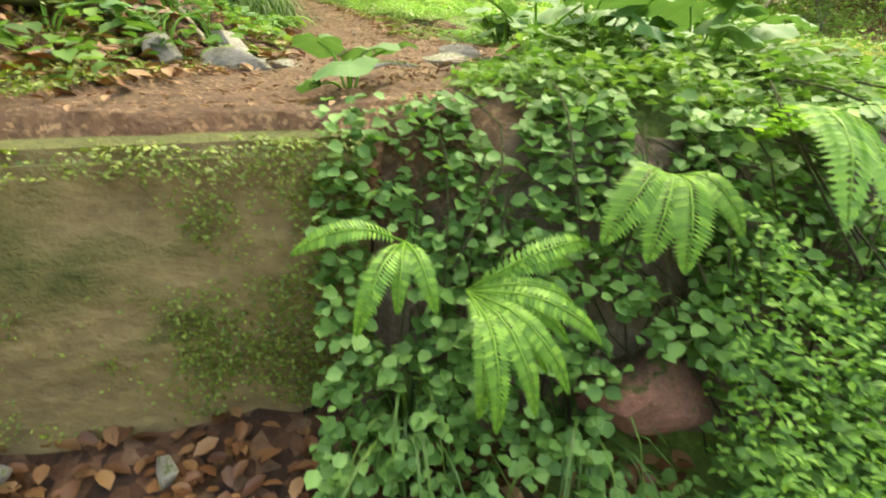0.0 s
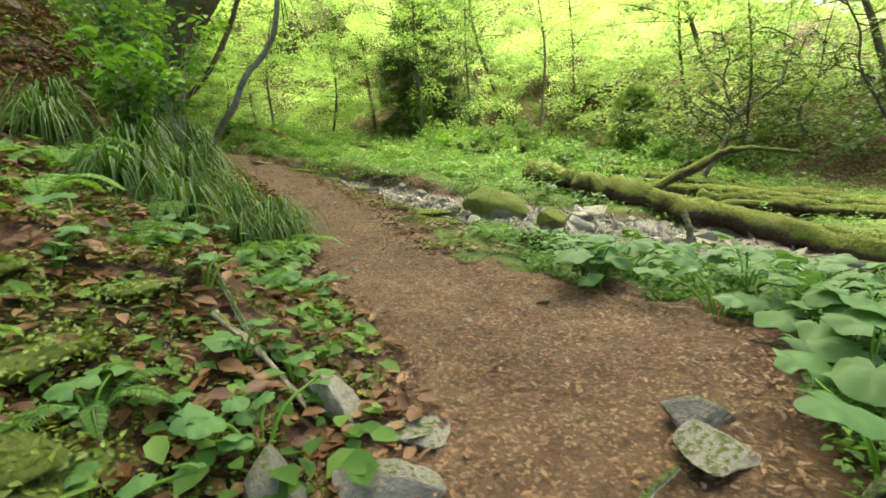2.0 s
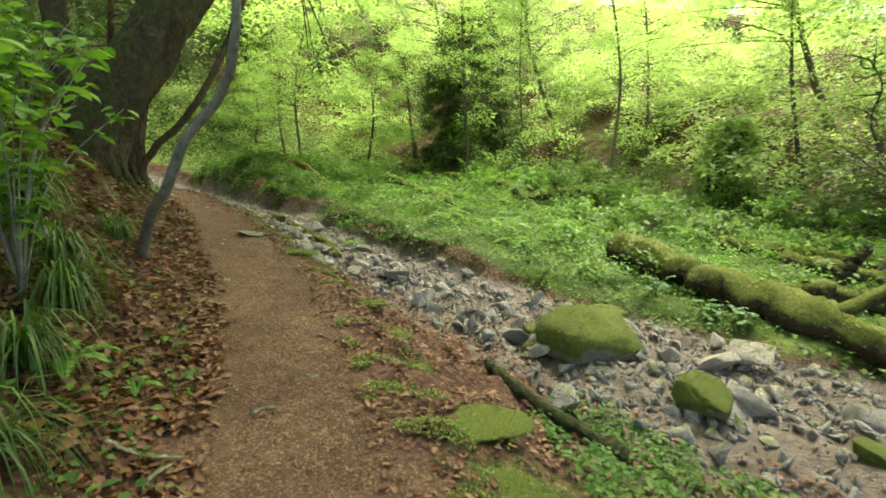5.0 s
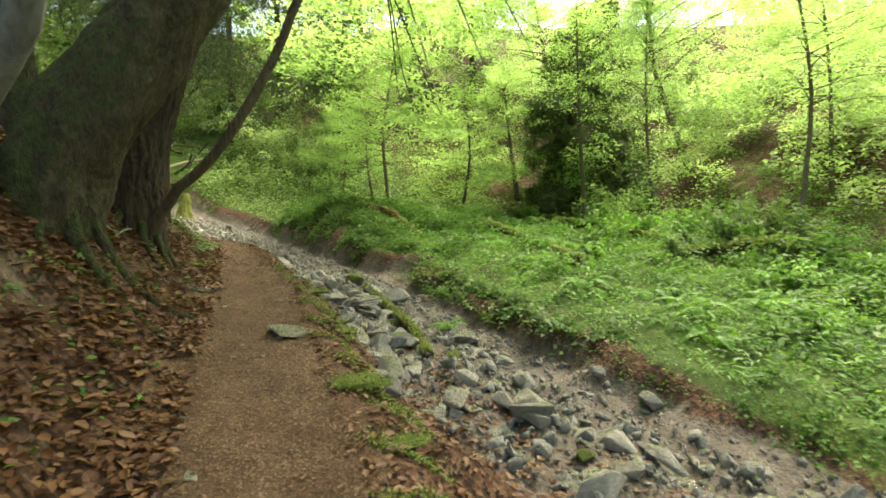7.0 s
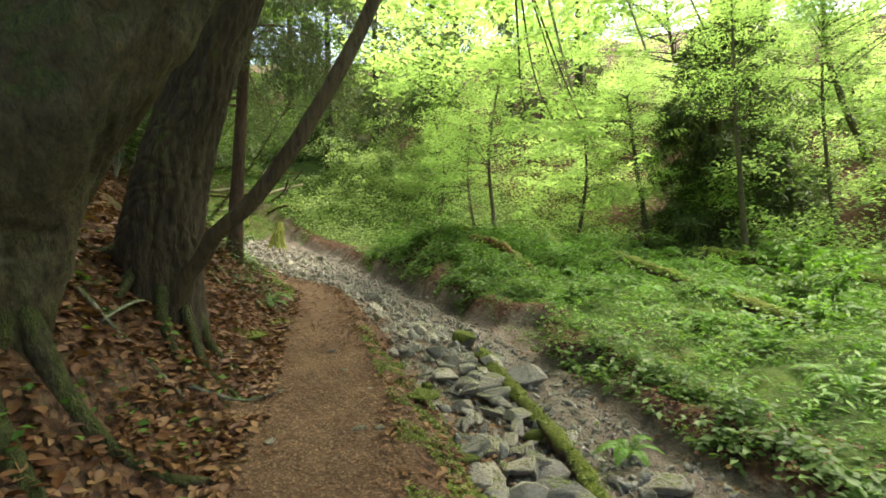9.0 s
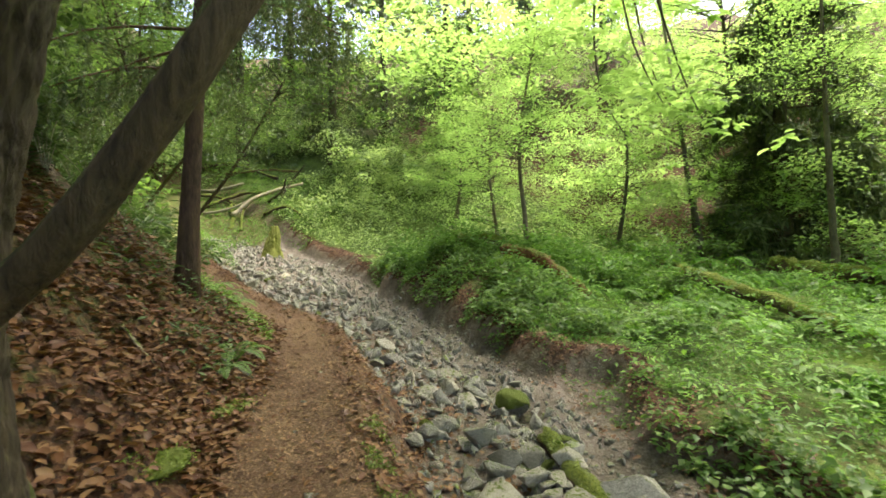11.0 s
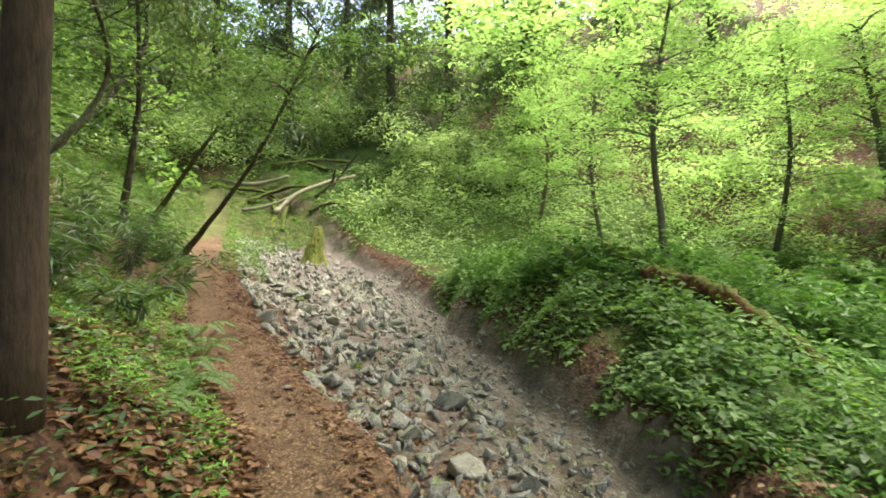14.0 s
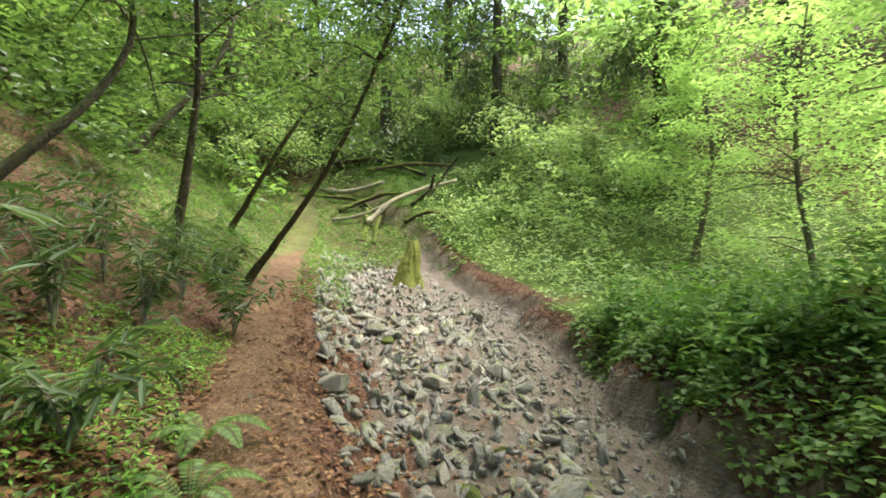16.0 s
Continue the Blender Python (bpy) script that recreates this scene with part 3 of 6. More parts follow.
tuft_places = np.array([boulder.matrix_world @ v.co for v in boulder.data.vertices if v.normal.z > 0.05])
rr = np.random.RandomState(44)
tuft_places = np.repeat(tuft_places, 2, 0) + rr.normal(0, 0.012, (len(tuft_places) * 2, 3))
tufts_on = tagged(leaf_mass("moss", tuft_places, LEAF_MOSS, 0.03, rr, 0.3, 0.5, label="short green moss"), kind="stuff")
tufts_on.parent = boulder
tufts_on.matrix_parent_inverse = boulder.matrix_world.inverted()
# stones of the path
stone(-0.93, 2.27, 0.20, 0.12, 0.075, SLABS, "flat worn stepping stone set in the path", "stone", sink=0.35, turn=5, tip=3)
stone(-1.08, 2.68, 0.13, 0.16, 0.12, SLABS, "grey stone at the edge of the path", "stone", sink=0.3, turn=20)
stone(-0.79, 2.53, 0.15, 0.10, 0.055, SLABS, "flat brown stone set in the path", "stone", sink=0.4, turn=0, tip=3)
stone(-1.21, 2.26, 0.15, 0.11, 0.07, SLABS, "pale stone at the foot of the bank", "stone", sink=0.35)
stone(-1.29, 1.82, 0.075, 0.075, 0.06, ROCKS, "small pale stone at the edge of the path", "stone", sink=0.3)
stone(-1.32, 1.72, 0.11, 0.08, 0.06, ROCKS, "small stone at the edge of the path", "stone", sink=0.35)
stone(0.04, 2.24, 0.16, 0.13, 0.06, SLABS, "tilted pale slab at the path's brink", "stone", sink=0.3, turn=40)
stone(0.07, 2.42, 0.15, 0.11, 0.06, SLABS, "grey slab at the path's brink", "stone", sink=0.25, turn=10)
stone(-3.25, 11.95, 0.30, 0.20, 0.06, SLABS, "flat stone half covered in moss at the path's edge", "stone", sink=0.3, turn=-20, tip=4)
stone(-1.15, 0.99, 0.14, 0.12, 0.13, SLABS, "grey block of stone at the foot of the wall", "stone", sink=0.1, turn=0)
stone(-1.10, 0.84, 0.13, 0.12, 0.08, SLABS, "mossy block of stone at the foot of the wall", "stone", sink=0.2)
stone(-0.67, 0.91, 0.055, 0.05, 0.055, ROCKS, "small yellowish stone among the fallen leaves", "stone", sink=0.2)
stone(0.50, 1.0, 0.20, 0.16, 0.13, [rock_mesh(91, 3, RED_ROCK, 0.6)], "reddish rock showing through the creepers", "stone", z=0.72)


def places(k, x0, x1, y0, y1, rng, test):
    out = []
    tries = 0
    while len(out) < k and tries < 400:
        x, y = rng.uniform(x0, x1, 20000), rng.uniform(y0, y1, 20000)
        pd, _, pw = along(PATH, x, y)
        sd, _, sw = along(STREAM, x, y)
        ok = test(x, y, pd, pw, sd, sw)
        out += list(np.column_stack([x, y])[ok])
        tries += 1
    return np.array(out[:k])


BLOCKS = [(-3.04, 13.51, 0.17), (-2.24, 11.6, 0.18), (-2.44, 11.97, 0.13), (-2.28, 12.76, 0.16), (-1.72, 12.13, 0.2), (-1.31, 12.24, 0.18), (-1.01, 11.94, 0.16), (-2.8, 14.12, 0.17), (-1.83, 11.89, 0.12), (-1.68, 12.69, 0.14), (-0.32, 13.0, 0.1), (0.12, 12.67, 0.14), (-3.75, 15.05, 0.14), (-3.79, 15.56, 0.2), (-3.25, 14.28, 0.18), (-2.86, 13.98, 0.18), (-3.13, 13.38, 0.14), (-3.06, 14.72, 0.15), (-6.26, 18.47, 0.18), (-5.75, 17.94, 0.16), (-5.27, 17.63, 0.19), (-5.01, 17.97, 0.13), (-7.27, 19.18, 0.2), (-6.42, 18.25, 0.13), (-10.33, 22.08, 0.23), (-10.55, 21.28, 0.17)]


def stream_places(k, y0, y1, rng, inner=0.0):
    """Places between the path's edge and the far side of the stream, thinning upwards on the banks."""
    out = []
    while len(out) < k:
        x, y = rng.uniform(-17, 6, 4000), rng.uniform(y0, y1, 4000)
        pd, _, pw = along(PATH, x, y)
        sd, _, sw = along(STREAM, x, y)
        up = smooth((y - 10.5) / 4)
        ok = (pd > pw + 0.75 - 0.35 * up) & (sd > -sw - 0.9 * up) & (sd < sw * (0.95 - 0.25 * up)) & (rng.rand(4000) < 0.5 + 0.5 * (sd < 0.3 * sw))
        out += list(zip(x[ok], y[ok]))
    return np.array(out[:k])


def scatter_stones():
    r = np.random.RandomState(11)
    for k, (x, y) in enumerate(np.concatenate([stream_places(165, 9, 17, r), stream_places(110, 17, 24, r), stream_places(20, 5, 9, r)])):
        s = min(0.065 * math.exp(abs(r.normal(0, 0.62))), 0.26)
        green = r.rand() < 0.04
        s = min(s, 0.10) if green else s
        stone(x, y, s * r.uniform(0.9, 1.6), s * r.uniform(0.75, 1.1), s * r.uniform(0.4, 0.85), ROCKS_GREEN if green else ROCKS,
              "mossy stone in the stream bed" if green else "grey angular stone in the stream bed", "stone", "stones of the stream bed", sink=0.22, tip=30)
    # smaller rubble as one mass
    base = []
    for s in range(6):
        me = broken_mesh(200 + s, ROCK, 8)
        base.append((np.array([p.co for p in me.vertices]), np.array([list(f.vertices) for f in me.polygons])))
        bpy.data.meshes.remove(me)
    arrays = []
    for n, y0, y1, a, b in ((300, 8, 17, 0.07, 0.17), (620, 17, 26.5, 0.075, 0.19), (120, 5, 9, 0.07, 0.15), (2600, 8, 18, 0.02, 0.075), (2300, 17, 27, 0.03, 0.12), (900, 4.5, 9, 0.02, 0.07)):
        for x, y, z in level(stream_places(n, y0, y1, r)):
            v, f = base[r.randint(6)]
            m = np.array(Euler(r.uniform(0, 6.28, 3)).to_matrix())
            s = (a + (b - a) * r.rand() ** 1.6) * np.array([r.uniform(1, 1.7), 1, r.uniform(0.4, 0.9)])
            arrays.append((v * s @ m.T + (x, y, z + 0.01), f))
    for n, y0, y1 in ((4200, 12, 26), (1500, 5, 12)):
        xy = places(n, -13, 4, y0, y1, r, lambda x, y, pd, pw, sd, sw: (sd < sw * 1.1) & (sd > 0.1 * sw))
        for x, y, z in level(xy):
            v, f = base[r.randint(6)]
            m = np.array(Euler(r.uniform(0, 6.28, 3)).to_matrix())
            s = (0.012 + 0.055 * r.rand() ** 2.2) * np.array([r.uniform(1, 1.6), 1, r.uniform(0.5, 0.9)])
            arrays.append((v * s @ m.T + (x, y, z + 0.005), f))
    v, f = joined(arrays)
    tagged(mesh_object("rubble", v, f, ROCK, flat=True), "grey rubble and gravel along the stream bed", "gravel", kind="stuff")


scatter_stones()


# ---- fallen logs ----
def fallen(knots, r0, r1, label, mat=LOG, boughs=(), seed=0, sides=14, name="fallen_log", tufts=400):
    pts = np.array([(x, y, height(x, y) + h) for x, y, h in knots])
    log = empty(name, pts[0])
    stem = limb("trunk", pts, r0, r1, mat, count=44, sides=sides, rough=0.38, seed=seed, ridge=0.09, lump=0.09)
    settle(stem, log)
    for k, (a, b) in enumerate(boughs):
        q = np.array([(x, y, height(x, y) + h) for x, y, h in a])
        settle(limb("bough", q, b, b * 0.25, mat, count=16, sides=8, rough=0.35, seed=seed + k + 1, jitter=0.25, lump=0.1), log)
    if tufts:
        r = np.random.RandomState(seed + 300)
        line = curve_points(pts, 200)
        u = r.rand(tufts)
        c = line[(u * 199).astype(int)]
        tan = unit(line[-1] - line[0])
        side = unit(np.cross(tan, [0, 0, 1.0]))
        a = r.normal(0, 0.7, tufts)
        rad = (r0 + (r1 - r0) * u) * 0.97
        c = c + (side * np.sin(a)[:, None] + np.array([0, 0, 1.0]) * np.cos(a)[:, None]) * rad[:, None]
        tagged(leaf_mass("moss", c, LEAF_MOSS, 0.035, r, 0.2, 0.5, label="cushions of bright moss"), kind="stuff").parent = stem
    return tagged(log, label, "log")


fallen([(2.95, 13.0, 0.22), (3.3, 11.6, 0.24), (3.75, 10.2, 0.2), (4.3, 8.6, 0.14), (5.0, 6.9, 0.08), (5.9, 5.4, 0.05)], 0.27, 0.20, "long fallen trunk thickly covered in bright moss", seed=1,
       boughs=[([(3.95, 9.7, 0.2), (4.5, 9.5, 0.5), (5.1, 9.25, 0.85), (5.4, 9.1, 0.95), (6.3, 8.8, 1.02)], 0.12), ([(4.2, 9.0, 0.2), (5.6, 8.6, 0.15), (7.2, 7.2, 0.1)], 0.13)], tufts=3000)
for knots, r0, r1, s in (
        ([(4.7, 10.9, 0.16), (6.6, 9.4, 0.14), (9.0, 7.2, 0.1)], 0.17, 0.10, 2), ([(4.9, 9.4, 0.14), (6.6, 7.9, 0.1), (8.5, 6.0, 0.1)], 0.15, 0.09, 3),
        ([(5.6, 12.4, 0.16), (7.4, 10.6, 0.16), (9.8, 8.8, 0.1)], 0.16, 0.10, 4), ([(4.5, 8.1, 0.08), (5.9, 6.6, 0.08), (7.2, 5.2, 0.05)], 0.12, 0.07, 6),
        ([(5.2, 13.6, 0.12), (6.3, 12.6, 0.15), (7.6, 11.9, 0.1)], 0.14, 0.1, 7)):
    fallen(knots, r0, r1, "mossy fallen log lying among green herbs", seed=s, tufts=900)
fallen([(5.7, 11.4, 0.0), (5.75, 11.3, 0.35), (5.95, 11.25, 0.6)], 0.12, 0.07, "dark broken snag standing among the logs", BARK, name="broken_snag", tufts=0, seed=9)
fallen([(-3.95, 16.9, 0.08), (-3.2, 15.5, 0.12), (-2.6, 14.3, 0.1), (-2.2, 13.4, 0.05)], 0.10, 0.07, "narrow mossy log lying beside the stream stones", seed=10, tufts=900)
fallen([(-3.2, 27.6, 0.2), (-2.2, 24.6, 0.25), (-1.2, 21.6, 0.25), (0.3, 18.0, 0.15)], 0.14, 0.11, "long mossy trunk lying across the green terrace", seed=11, tufts=1600)
fallen([(-5.4, 22.1, 0.2), (-4.6, 21.8, 0.2), (-3.7, 21.3, 0.1)], 0.15, 0.08, "short rotten orange-brown log on the stream bank", LOG_ORANGE, seed=12, tufts=300)
fallen([(-6.6, 22.9, 0.3), (-5.6, 22.8, 0.3), (-4.6, 22.9, 0.15)], 0.14, 0.09, "mossy log half buried in herbs on the mound", seed=13, tufts=300)
fallen([(0.6, 26.5, 0.2), (1.6, 23.8, 0.25), (2.9, 21.2, 0.15)], 0.2, 0.12, "mossy fallen log under the bushes", seed=14, tufts=500)
fallen([(2.3, 19.0, 0.05), (3.2, 18.6, 0.3), (3.75, 18.1, 0.55), (4.05, 17.6, 0.45), (4.2, 17.2, 0.0)], 0.14, 0.11, "arched mossy log standing among bushes", seed=15, tufts=500)
fallen([(-0.05, 8.9, 0.08), (0.3, 8.1, 0.08), (0.75, 7.5, 0.05)], 0.06, 0.045, "dark wet branch lying at the bank's foot", BARK, seed=16, tufts=0)
fallen([(2.6, 6.7, 0.06), (4.0, 5.9, 0.06), (6.2, 4.8, 0.08)], 0.05, 0.03, "thin bare branch lying on the herbs", BARK_GREY, seed=17, tufts=0, sides=7)
fallen([(2.75, 6.45, 0.0), (2.72, 6.4, 0.3), (2.65, 6.42, 0.52)], 0.05, 0.03, "pale broken stick standing upright", DEAD, seed=18, tufts=0, sides=7, name="stick")
fallen([(0.55, 5.95, 0.05), (0.75, 5.7, 0.1), (1.0, 5.45, 0.03)], 0.09, 0.06, "dark rotten stump lying by the path", BARK, seed=19, tufts=0)


def driftwood():
    heap = empty("driftwood_heap", (-17.5, 28.6, height(-17.5, 28.6)))
    k = 0
    for line, r0, mat in (
            (((-22.4, 30.3, 0.15), (-20.0, 30.8, 0.3), (-17.4, 30.7, 0.2)), 0.13, LOG), (((-21.2, 29.0, 0.1), (-19.6, 29.2, 0.25), (-18.4, 29.7, 0.15)), 0.12, DEAD), (((-19.8, 30.2, 0.1), (-18.2, 30.9, 0.35), (-16.9, 31.6, 0.3)), 0.10, LOG),
            (((-17.1, 27.4, -0.02), (-17.5, 28.0, 0.12), (-18.1, 28.6, 0.3)), 0.11, LOG), (((-17.5, 28.0, 0.22), (-16.9, 28.9, 0.35), (-15.8, 30.3, 0.45)), 0.11, DEAD), (((-16.7, 27.5, 0.0), (-17.2, 28.2, 0.28), (-17.4, 28.9, 0.1)), 0.07, LOG),
            (((-16.4, 28.5, 0.1), (-15.5, 28.7, 0.3), (-14.7, 28.6, 0.1)), 0.09, LOG), (((-16.6, 29.0, 0.1), (-16.0, 29.1, 0.55), (-15.7, 29.0, 1.2)), 0.07, BARK), (((-16.2, 29.3, 0.2), (-15.9, 29.8, 0.8), (-15.4, 29.9, 1.5)), 0.05, BARK),
            (((-19.0, 28.2, 0.1), (-18.0, 29.2, 0.25), (-16.8, 29.6, 0.2)), 0.09, LOG), (((-20.4, 28.4, 0.1), (-19.0, 28.9, 0.2), (-18.0, 28.8, 0.1)), 0.08, LOG), (((-18.6, 27.6, 0.1), (-17.9, 28.3, 0.3), (-17.2, 29.3, 0.15)), 0.07, DEAD)):
        pts = [(x, y, height(x, y) + h) for x, y, h in line]
        settle(limb("branch", pts, r0, r0 * 0.55, mat, count=12, sides=9, rough=0.3, seed=400 + k, lump=0.1), heap)
        k += 1
    tagged(heap, "heap of bleached and mossy driftwood across the stream head", "driftwood")


driftwood()


# low cushions of moss along the path's brink
CUSHION = mossy_material("moss cushion", (0.05, 0.06, 0.012), (0.12, 0.12, 0.03), (0.055, 0.085, 0.01), (0.19, 0.24, 0.03), 0.95, 4.0)
CUSHIONS = [rock_mesh(150 + q, 3, CUSHION, 0.1) for q in range(3)]
for x, y, q in ((-0.42, 7.35, 0.42), (-0.75, 8.25, 0.2), (-0.95, 8.85, 0.24), (-0.2, 6.75, 0.25), (-1.25, 9.6, 0.22), (-2.35, 11.15, 0.24), (-1.95, 10.55, 0.22), (-3.0, 12.7, 0.2), (-3.75, 13.75, 0.2), (-4.3, 14.6, 0.18), (-6.15, 15.15, 0.25), (-5.75, 14.2, 0.22), (-1.76, 2.89, 0.2), (-1.8, 2.55, 0.15), (-1.9, 2.36, 0.22), (-1.6, 2.0, 0.2), (-1.72, 2.1, 0.2), (-2.2, 2.7, 0.25)):
    pad = stone(x, y, q * 1.1, q * 0.72, q * 0.17, CUSHIONS, "low cushion of bright green moss", "moss", "moss cushions along the path", sink=0.45, name="moss_cushion", tip=5)
    rr = np.random.RandomState(int(1000 * q) + int(-100 * x))
    c = np.array([pad.matrix_world @ v.co for v in pad.data.vertices if v.normal.z > -0.1])
    c = np.repeat(c, 5, 0) + rr.normal(0, 1, (len(c) * 5, 3)) * (0.16 * q, 0.16 * q, 0.014)
    c[:, 2] = np.maximum(c[:, 2], ground(c[:, 0], c[:, 1])[0] + 0.006)
    tufts_on = tagged(leaf_mass("moss", c, LEAF_MOSS, 0.026, rr, 0.3, 0.5, label="short green moss"), kind="stuff")
    tufts_on.parent = pad
    tufts_on.matrix_parent_inverse = pad.matrix_world.inverted()
# loose sticks on the ground
for k, (x, y, a, ln, pale) in enumerate(((-2.3, 6.75, 0.3, 0.35, 1), (-2.05, 6.6, 1.3, 0.2, 1), (-1.75, 7.3, 0.6, 0.15, 1), (-1.8, 3.4, -0.9, 0.7, 0), (-1.5, 2.9, -0.7, 0.5, 1), (-5.3, 12.3, 1.9, 0.9, 0), (-4.9, 12.6, 1.2, 0.7, 0),
                                         (-5.6, 12.2, 0.4, 0.8, 0), (-5.1, 13.2, 2.3, 0.6, 1), (-7.0, 15.4, 0.5, 0.7, 0), (-6.9, 14.9, -0.2, 0.5, 1), (-0.35, 2.05, 0.6, 0.3, 0), (0.15, 1.95, 0.4, 0.35, 0), (-4.3, 16.3, 0.3, 0.8, 0), (-2.6, 12.0, 1.0, 0.5, 0))):
    x1, y1 = x + ln * math.cos(a), y + ln * math.sin(a)
    fallen([(x, y, 0.03), ((x + x1) / 2, (y + y1) / 2, 0.05), (x1, y1, 0.03)], 0.016, 0.008, "pale dry stick lying on the leaves" if pale else "dark fallen twig lying on the leaves", DEAD if pale else BARK_GREY, seed=430 + k, sides=6, name="stick", tufts=0)
# larger blocks between the path and the narrow log
for x, y, q in BLOCKS:
    stone(x, y, q * 1.2, q * 0.95, q * 0.75, ROCKS, "large pale grey block beside the path", "stone", "blocks beside the narrow log", sink=0.2, tip=20)


# pebbles trodden into the path
rp = np.random.RandomState(73)
for x, y in places(48, -11, 0.5, 3, 20, rp, lambda x, y, pd, pw, sd, sw: np.abs(pd) < pw * 0.95):
    q = rp.uniform(0.018, 0.05)
    stone(x, y, q * rp.uniform(1.0, 1.6), q, q * 0.55, ROCKS, "small stone trodden into the earth path", "stone", "pebbles in the path", sink=0.35, name="pebble", tip=15)
# stacked blocks on the path's side of the narrow log
rb = np.random.RandomState(71)
for k in range(46):
    u, off = rb.rand(), 0.12 + 0.75 * rb.rand() ** 1.2
    x, y = -3.95 + 1.75 * u - off * 0.89, 16.9 - 3.5 * u - off * 0.44
    q = rb.uniform(0.10, 0.21)
    stone(x, y, q * rb.uniform(1.0, 1.5), q, q * rb.uniform(0.5, 0.8), ROCKS, "pale grey block stacked beside the narrow log", "stone", "blocks beside the narrow log", sink=0.12, tip=22)


# ---- trees ----
def pads(centres, radii, per, rng, thick=0.14, tilt=0.25):
    """Points in flat, layered sprays of foliage."""
    out = []
    for c, r in zip(centres, radii):
        k = max(6, int(per * r * r))
        a, q = rng.rand(k) * 6.283, np.sqrt(rng.rand(k)) * r
        p = np.stack([q * np.cos(a), q * np.sin(a) * 0.7, rng.normal(0, thick * r, k)], 1)
        turn = rng.rand() * 6.283
        p = p @ np.array([[math.cos(turn), math.sin(turn), 0], [-math.sin(turn), math.cos(turn), 0], [0, 0, 1]])
        p[:, 2] += p[:, 0] * rng.normal(0, tilt) + p[:, 1] * rng.normal(0, tilt) - 0.15 * q * q / r
        out.append(p + c)
    return np.concatenate(out)


def leafy_tree(base, top, r0, crown_low, crown_wide, pad_count, leaf, mat, label, seed, bark=BARK_GREY, per=120, bend=0.2, pad_size=0.6, shift=(0, 0), name="tree", category="tree"):
    r = np.random.RandomState(seed)
    bx, by = base
    bz = height(bx, by) - 0.05
    tree = empty(name, (bx, by, bz))
    tip = np.array(top, float)
    foot = np.array([bx, by, bz])
    mid = (foot + tip) / 2 + r.normal(0, bend, 3) * (1, 1, 0)
    line = curve_points([foot, mid, tip], 30)
    settle(limb("trunk", [foot, mid, tip], r0, r0 * 0.25, bark, count=18, sides=9, seed=seed, flare=0.35), tree)
    cs, rs, arms = [], [], []
    for k in range(pad_count):
        u = crown_low + (1 - crown_low) * r.rand()
        s = line[int(u * 29)]
        a = r.rand() * 6.283
        out = crown_wide * (1.05 - 0.6 * (u - crown_low) / (1 - crown_low + 1e-6)) * r.uniform(0.25, 1)
        c = s + np.array([out * math.cos(a) + shift[0], out * math.sin(a) + shift[1], r.normal(0.1, 0.25)])
        cs.append(c)
        rs.append(pad_size * r.uniform(0.6, 1.3))
        if k % 2 == 0:
            arms.append(tube_arrays(curve_points([s, (s + c) / 2 + (0, 0, 0.12), c], 6), np.linspace(r0 * 0.22, 0.006, 6), 5, 0, k))
    v, f = joined(arms)
    settle(tagged(mesh_object("twig_work", v, f, bark), kind="stuff"), tree)
    settle(tagged(leaf_mass("crown", pads(cs, rs, per, r), mat, leaf, r, 0.75), kind="stuff"), tree)
    return tagged(tree, label, category)


def barked(name, knots, r0, r1, mat, label="", count=190, sides=110, seed=0, flare=0.0, ridges=15, deep=0.035, knobs=0.06):
    """A thick trunk whose bark is modelled: plates and furrows that run along it, knobs and a spreading foot."""
    pts = curve_points(knots, count)
    u = np.linspace(0, 1, count)
    rad = r0 + (r1 - r0) * u ** 0.8 + flare * r0 * np.exp(-u * 9)
    v, f = tube_arrays(pts, rad, sides, 0, seed)
    k = count * sides
    axis = np.repeat(pts, sides, 0)
    out = v[:k] - axis
    th = np.tile(np.linspace(0, 6.283, sides, endpoint=False), count)
    z = np.repeat(u * np.linalg.norm(np.diff(pts, axis=0), axis=1).sum(), sides)
    cx, cy = np.cos(th), np.sin(th)
    bend = 0.9 * np.sin(z * 2.1 + 3 * cx + seed) + 0.6 * np.sin(z * 4.7 + 4 * cy) + 0.35 * np.sin(z * 11 + 7 * cx)
    furrow = 1 - np.abs(np.sin(0.5 * ridges * th + bend)) ** 0.7
    small = np.abs(np.sin(1.0 * ridges * th + 1.7 * bend + 2.0 * np.sin(z * 6.0 + 5 * cy)))
    cracks = np.abs(np.sin(z * 9.0 + 5 * cx + 4 * cy + 2 * bend)) ** 6
    lump = np.sin(2 * th + z * 1.6 + seed) + 0.7 * np.sin(3 * th - z * 2.7) + 0.5 * np.sin(5 * th + z * 4.1 + 1.0)
    foot = np.exp(-z / 0.7) * np.sin(5 * th + seed) * 0.16
    scale = 1 + knobs * lump + foot - deep / np.repeat(rad, sides) * (furrow + 0.35 * cracks - 0.3 * small)
    v[:k] = axis + out * scale[:, None]
    return mesh_object(name, v, f, mat, None, label)


def roots(tree, x, y, z, angles, reach, r0, seed):
    r = np.random.RandomState(seed)
    for k, a in enumerate(angles):
        ln = reach * r.uniform(0.7, 1.2)
        pts = []
        for u in (0.0, 0.3, 0.65, 1.0):
            px, py = x + (0.25 + ln * u) * math.cos(a + 0.4 * u), y + (0.25 + ln * u) * math.sin(a + 0.4 * u)
            pts.append((px, py, height(px, py) + (0.22 if u == 0 else 0.02 - 0.05 * u)))
        settle(limb("root", pts, r0 * r.uniform(0.6, 1.1), r0 * 0.3, BARK, count=12, sides=8, rough=0.3, seed=seed + k), tree)


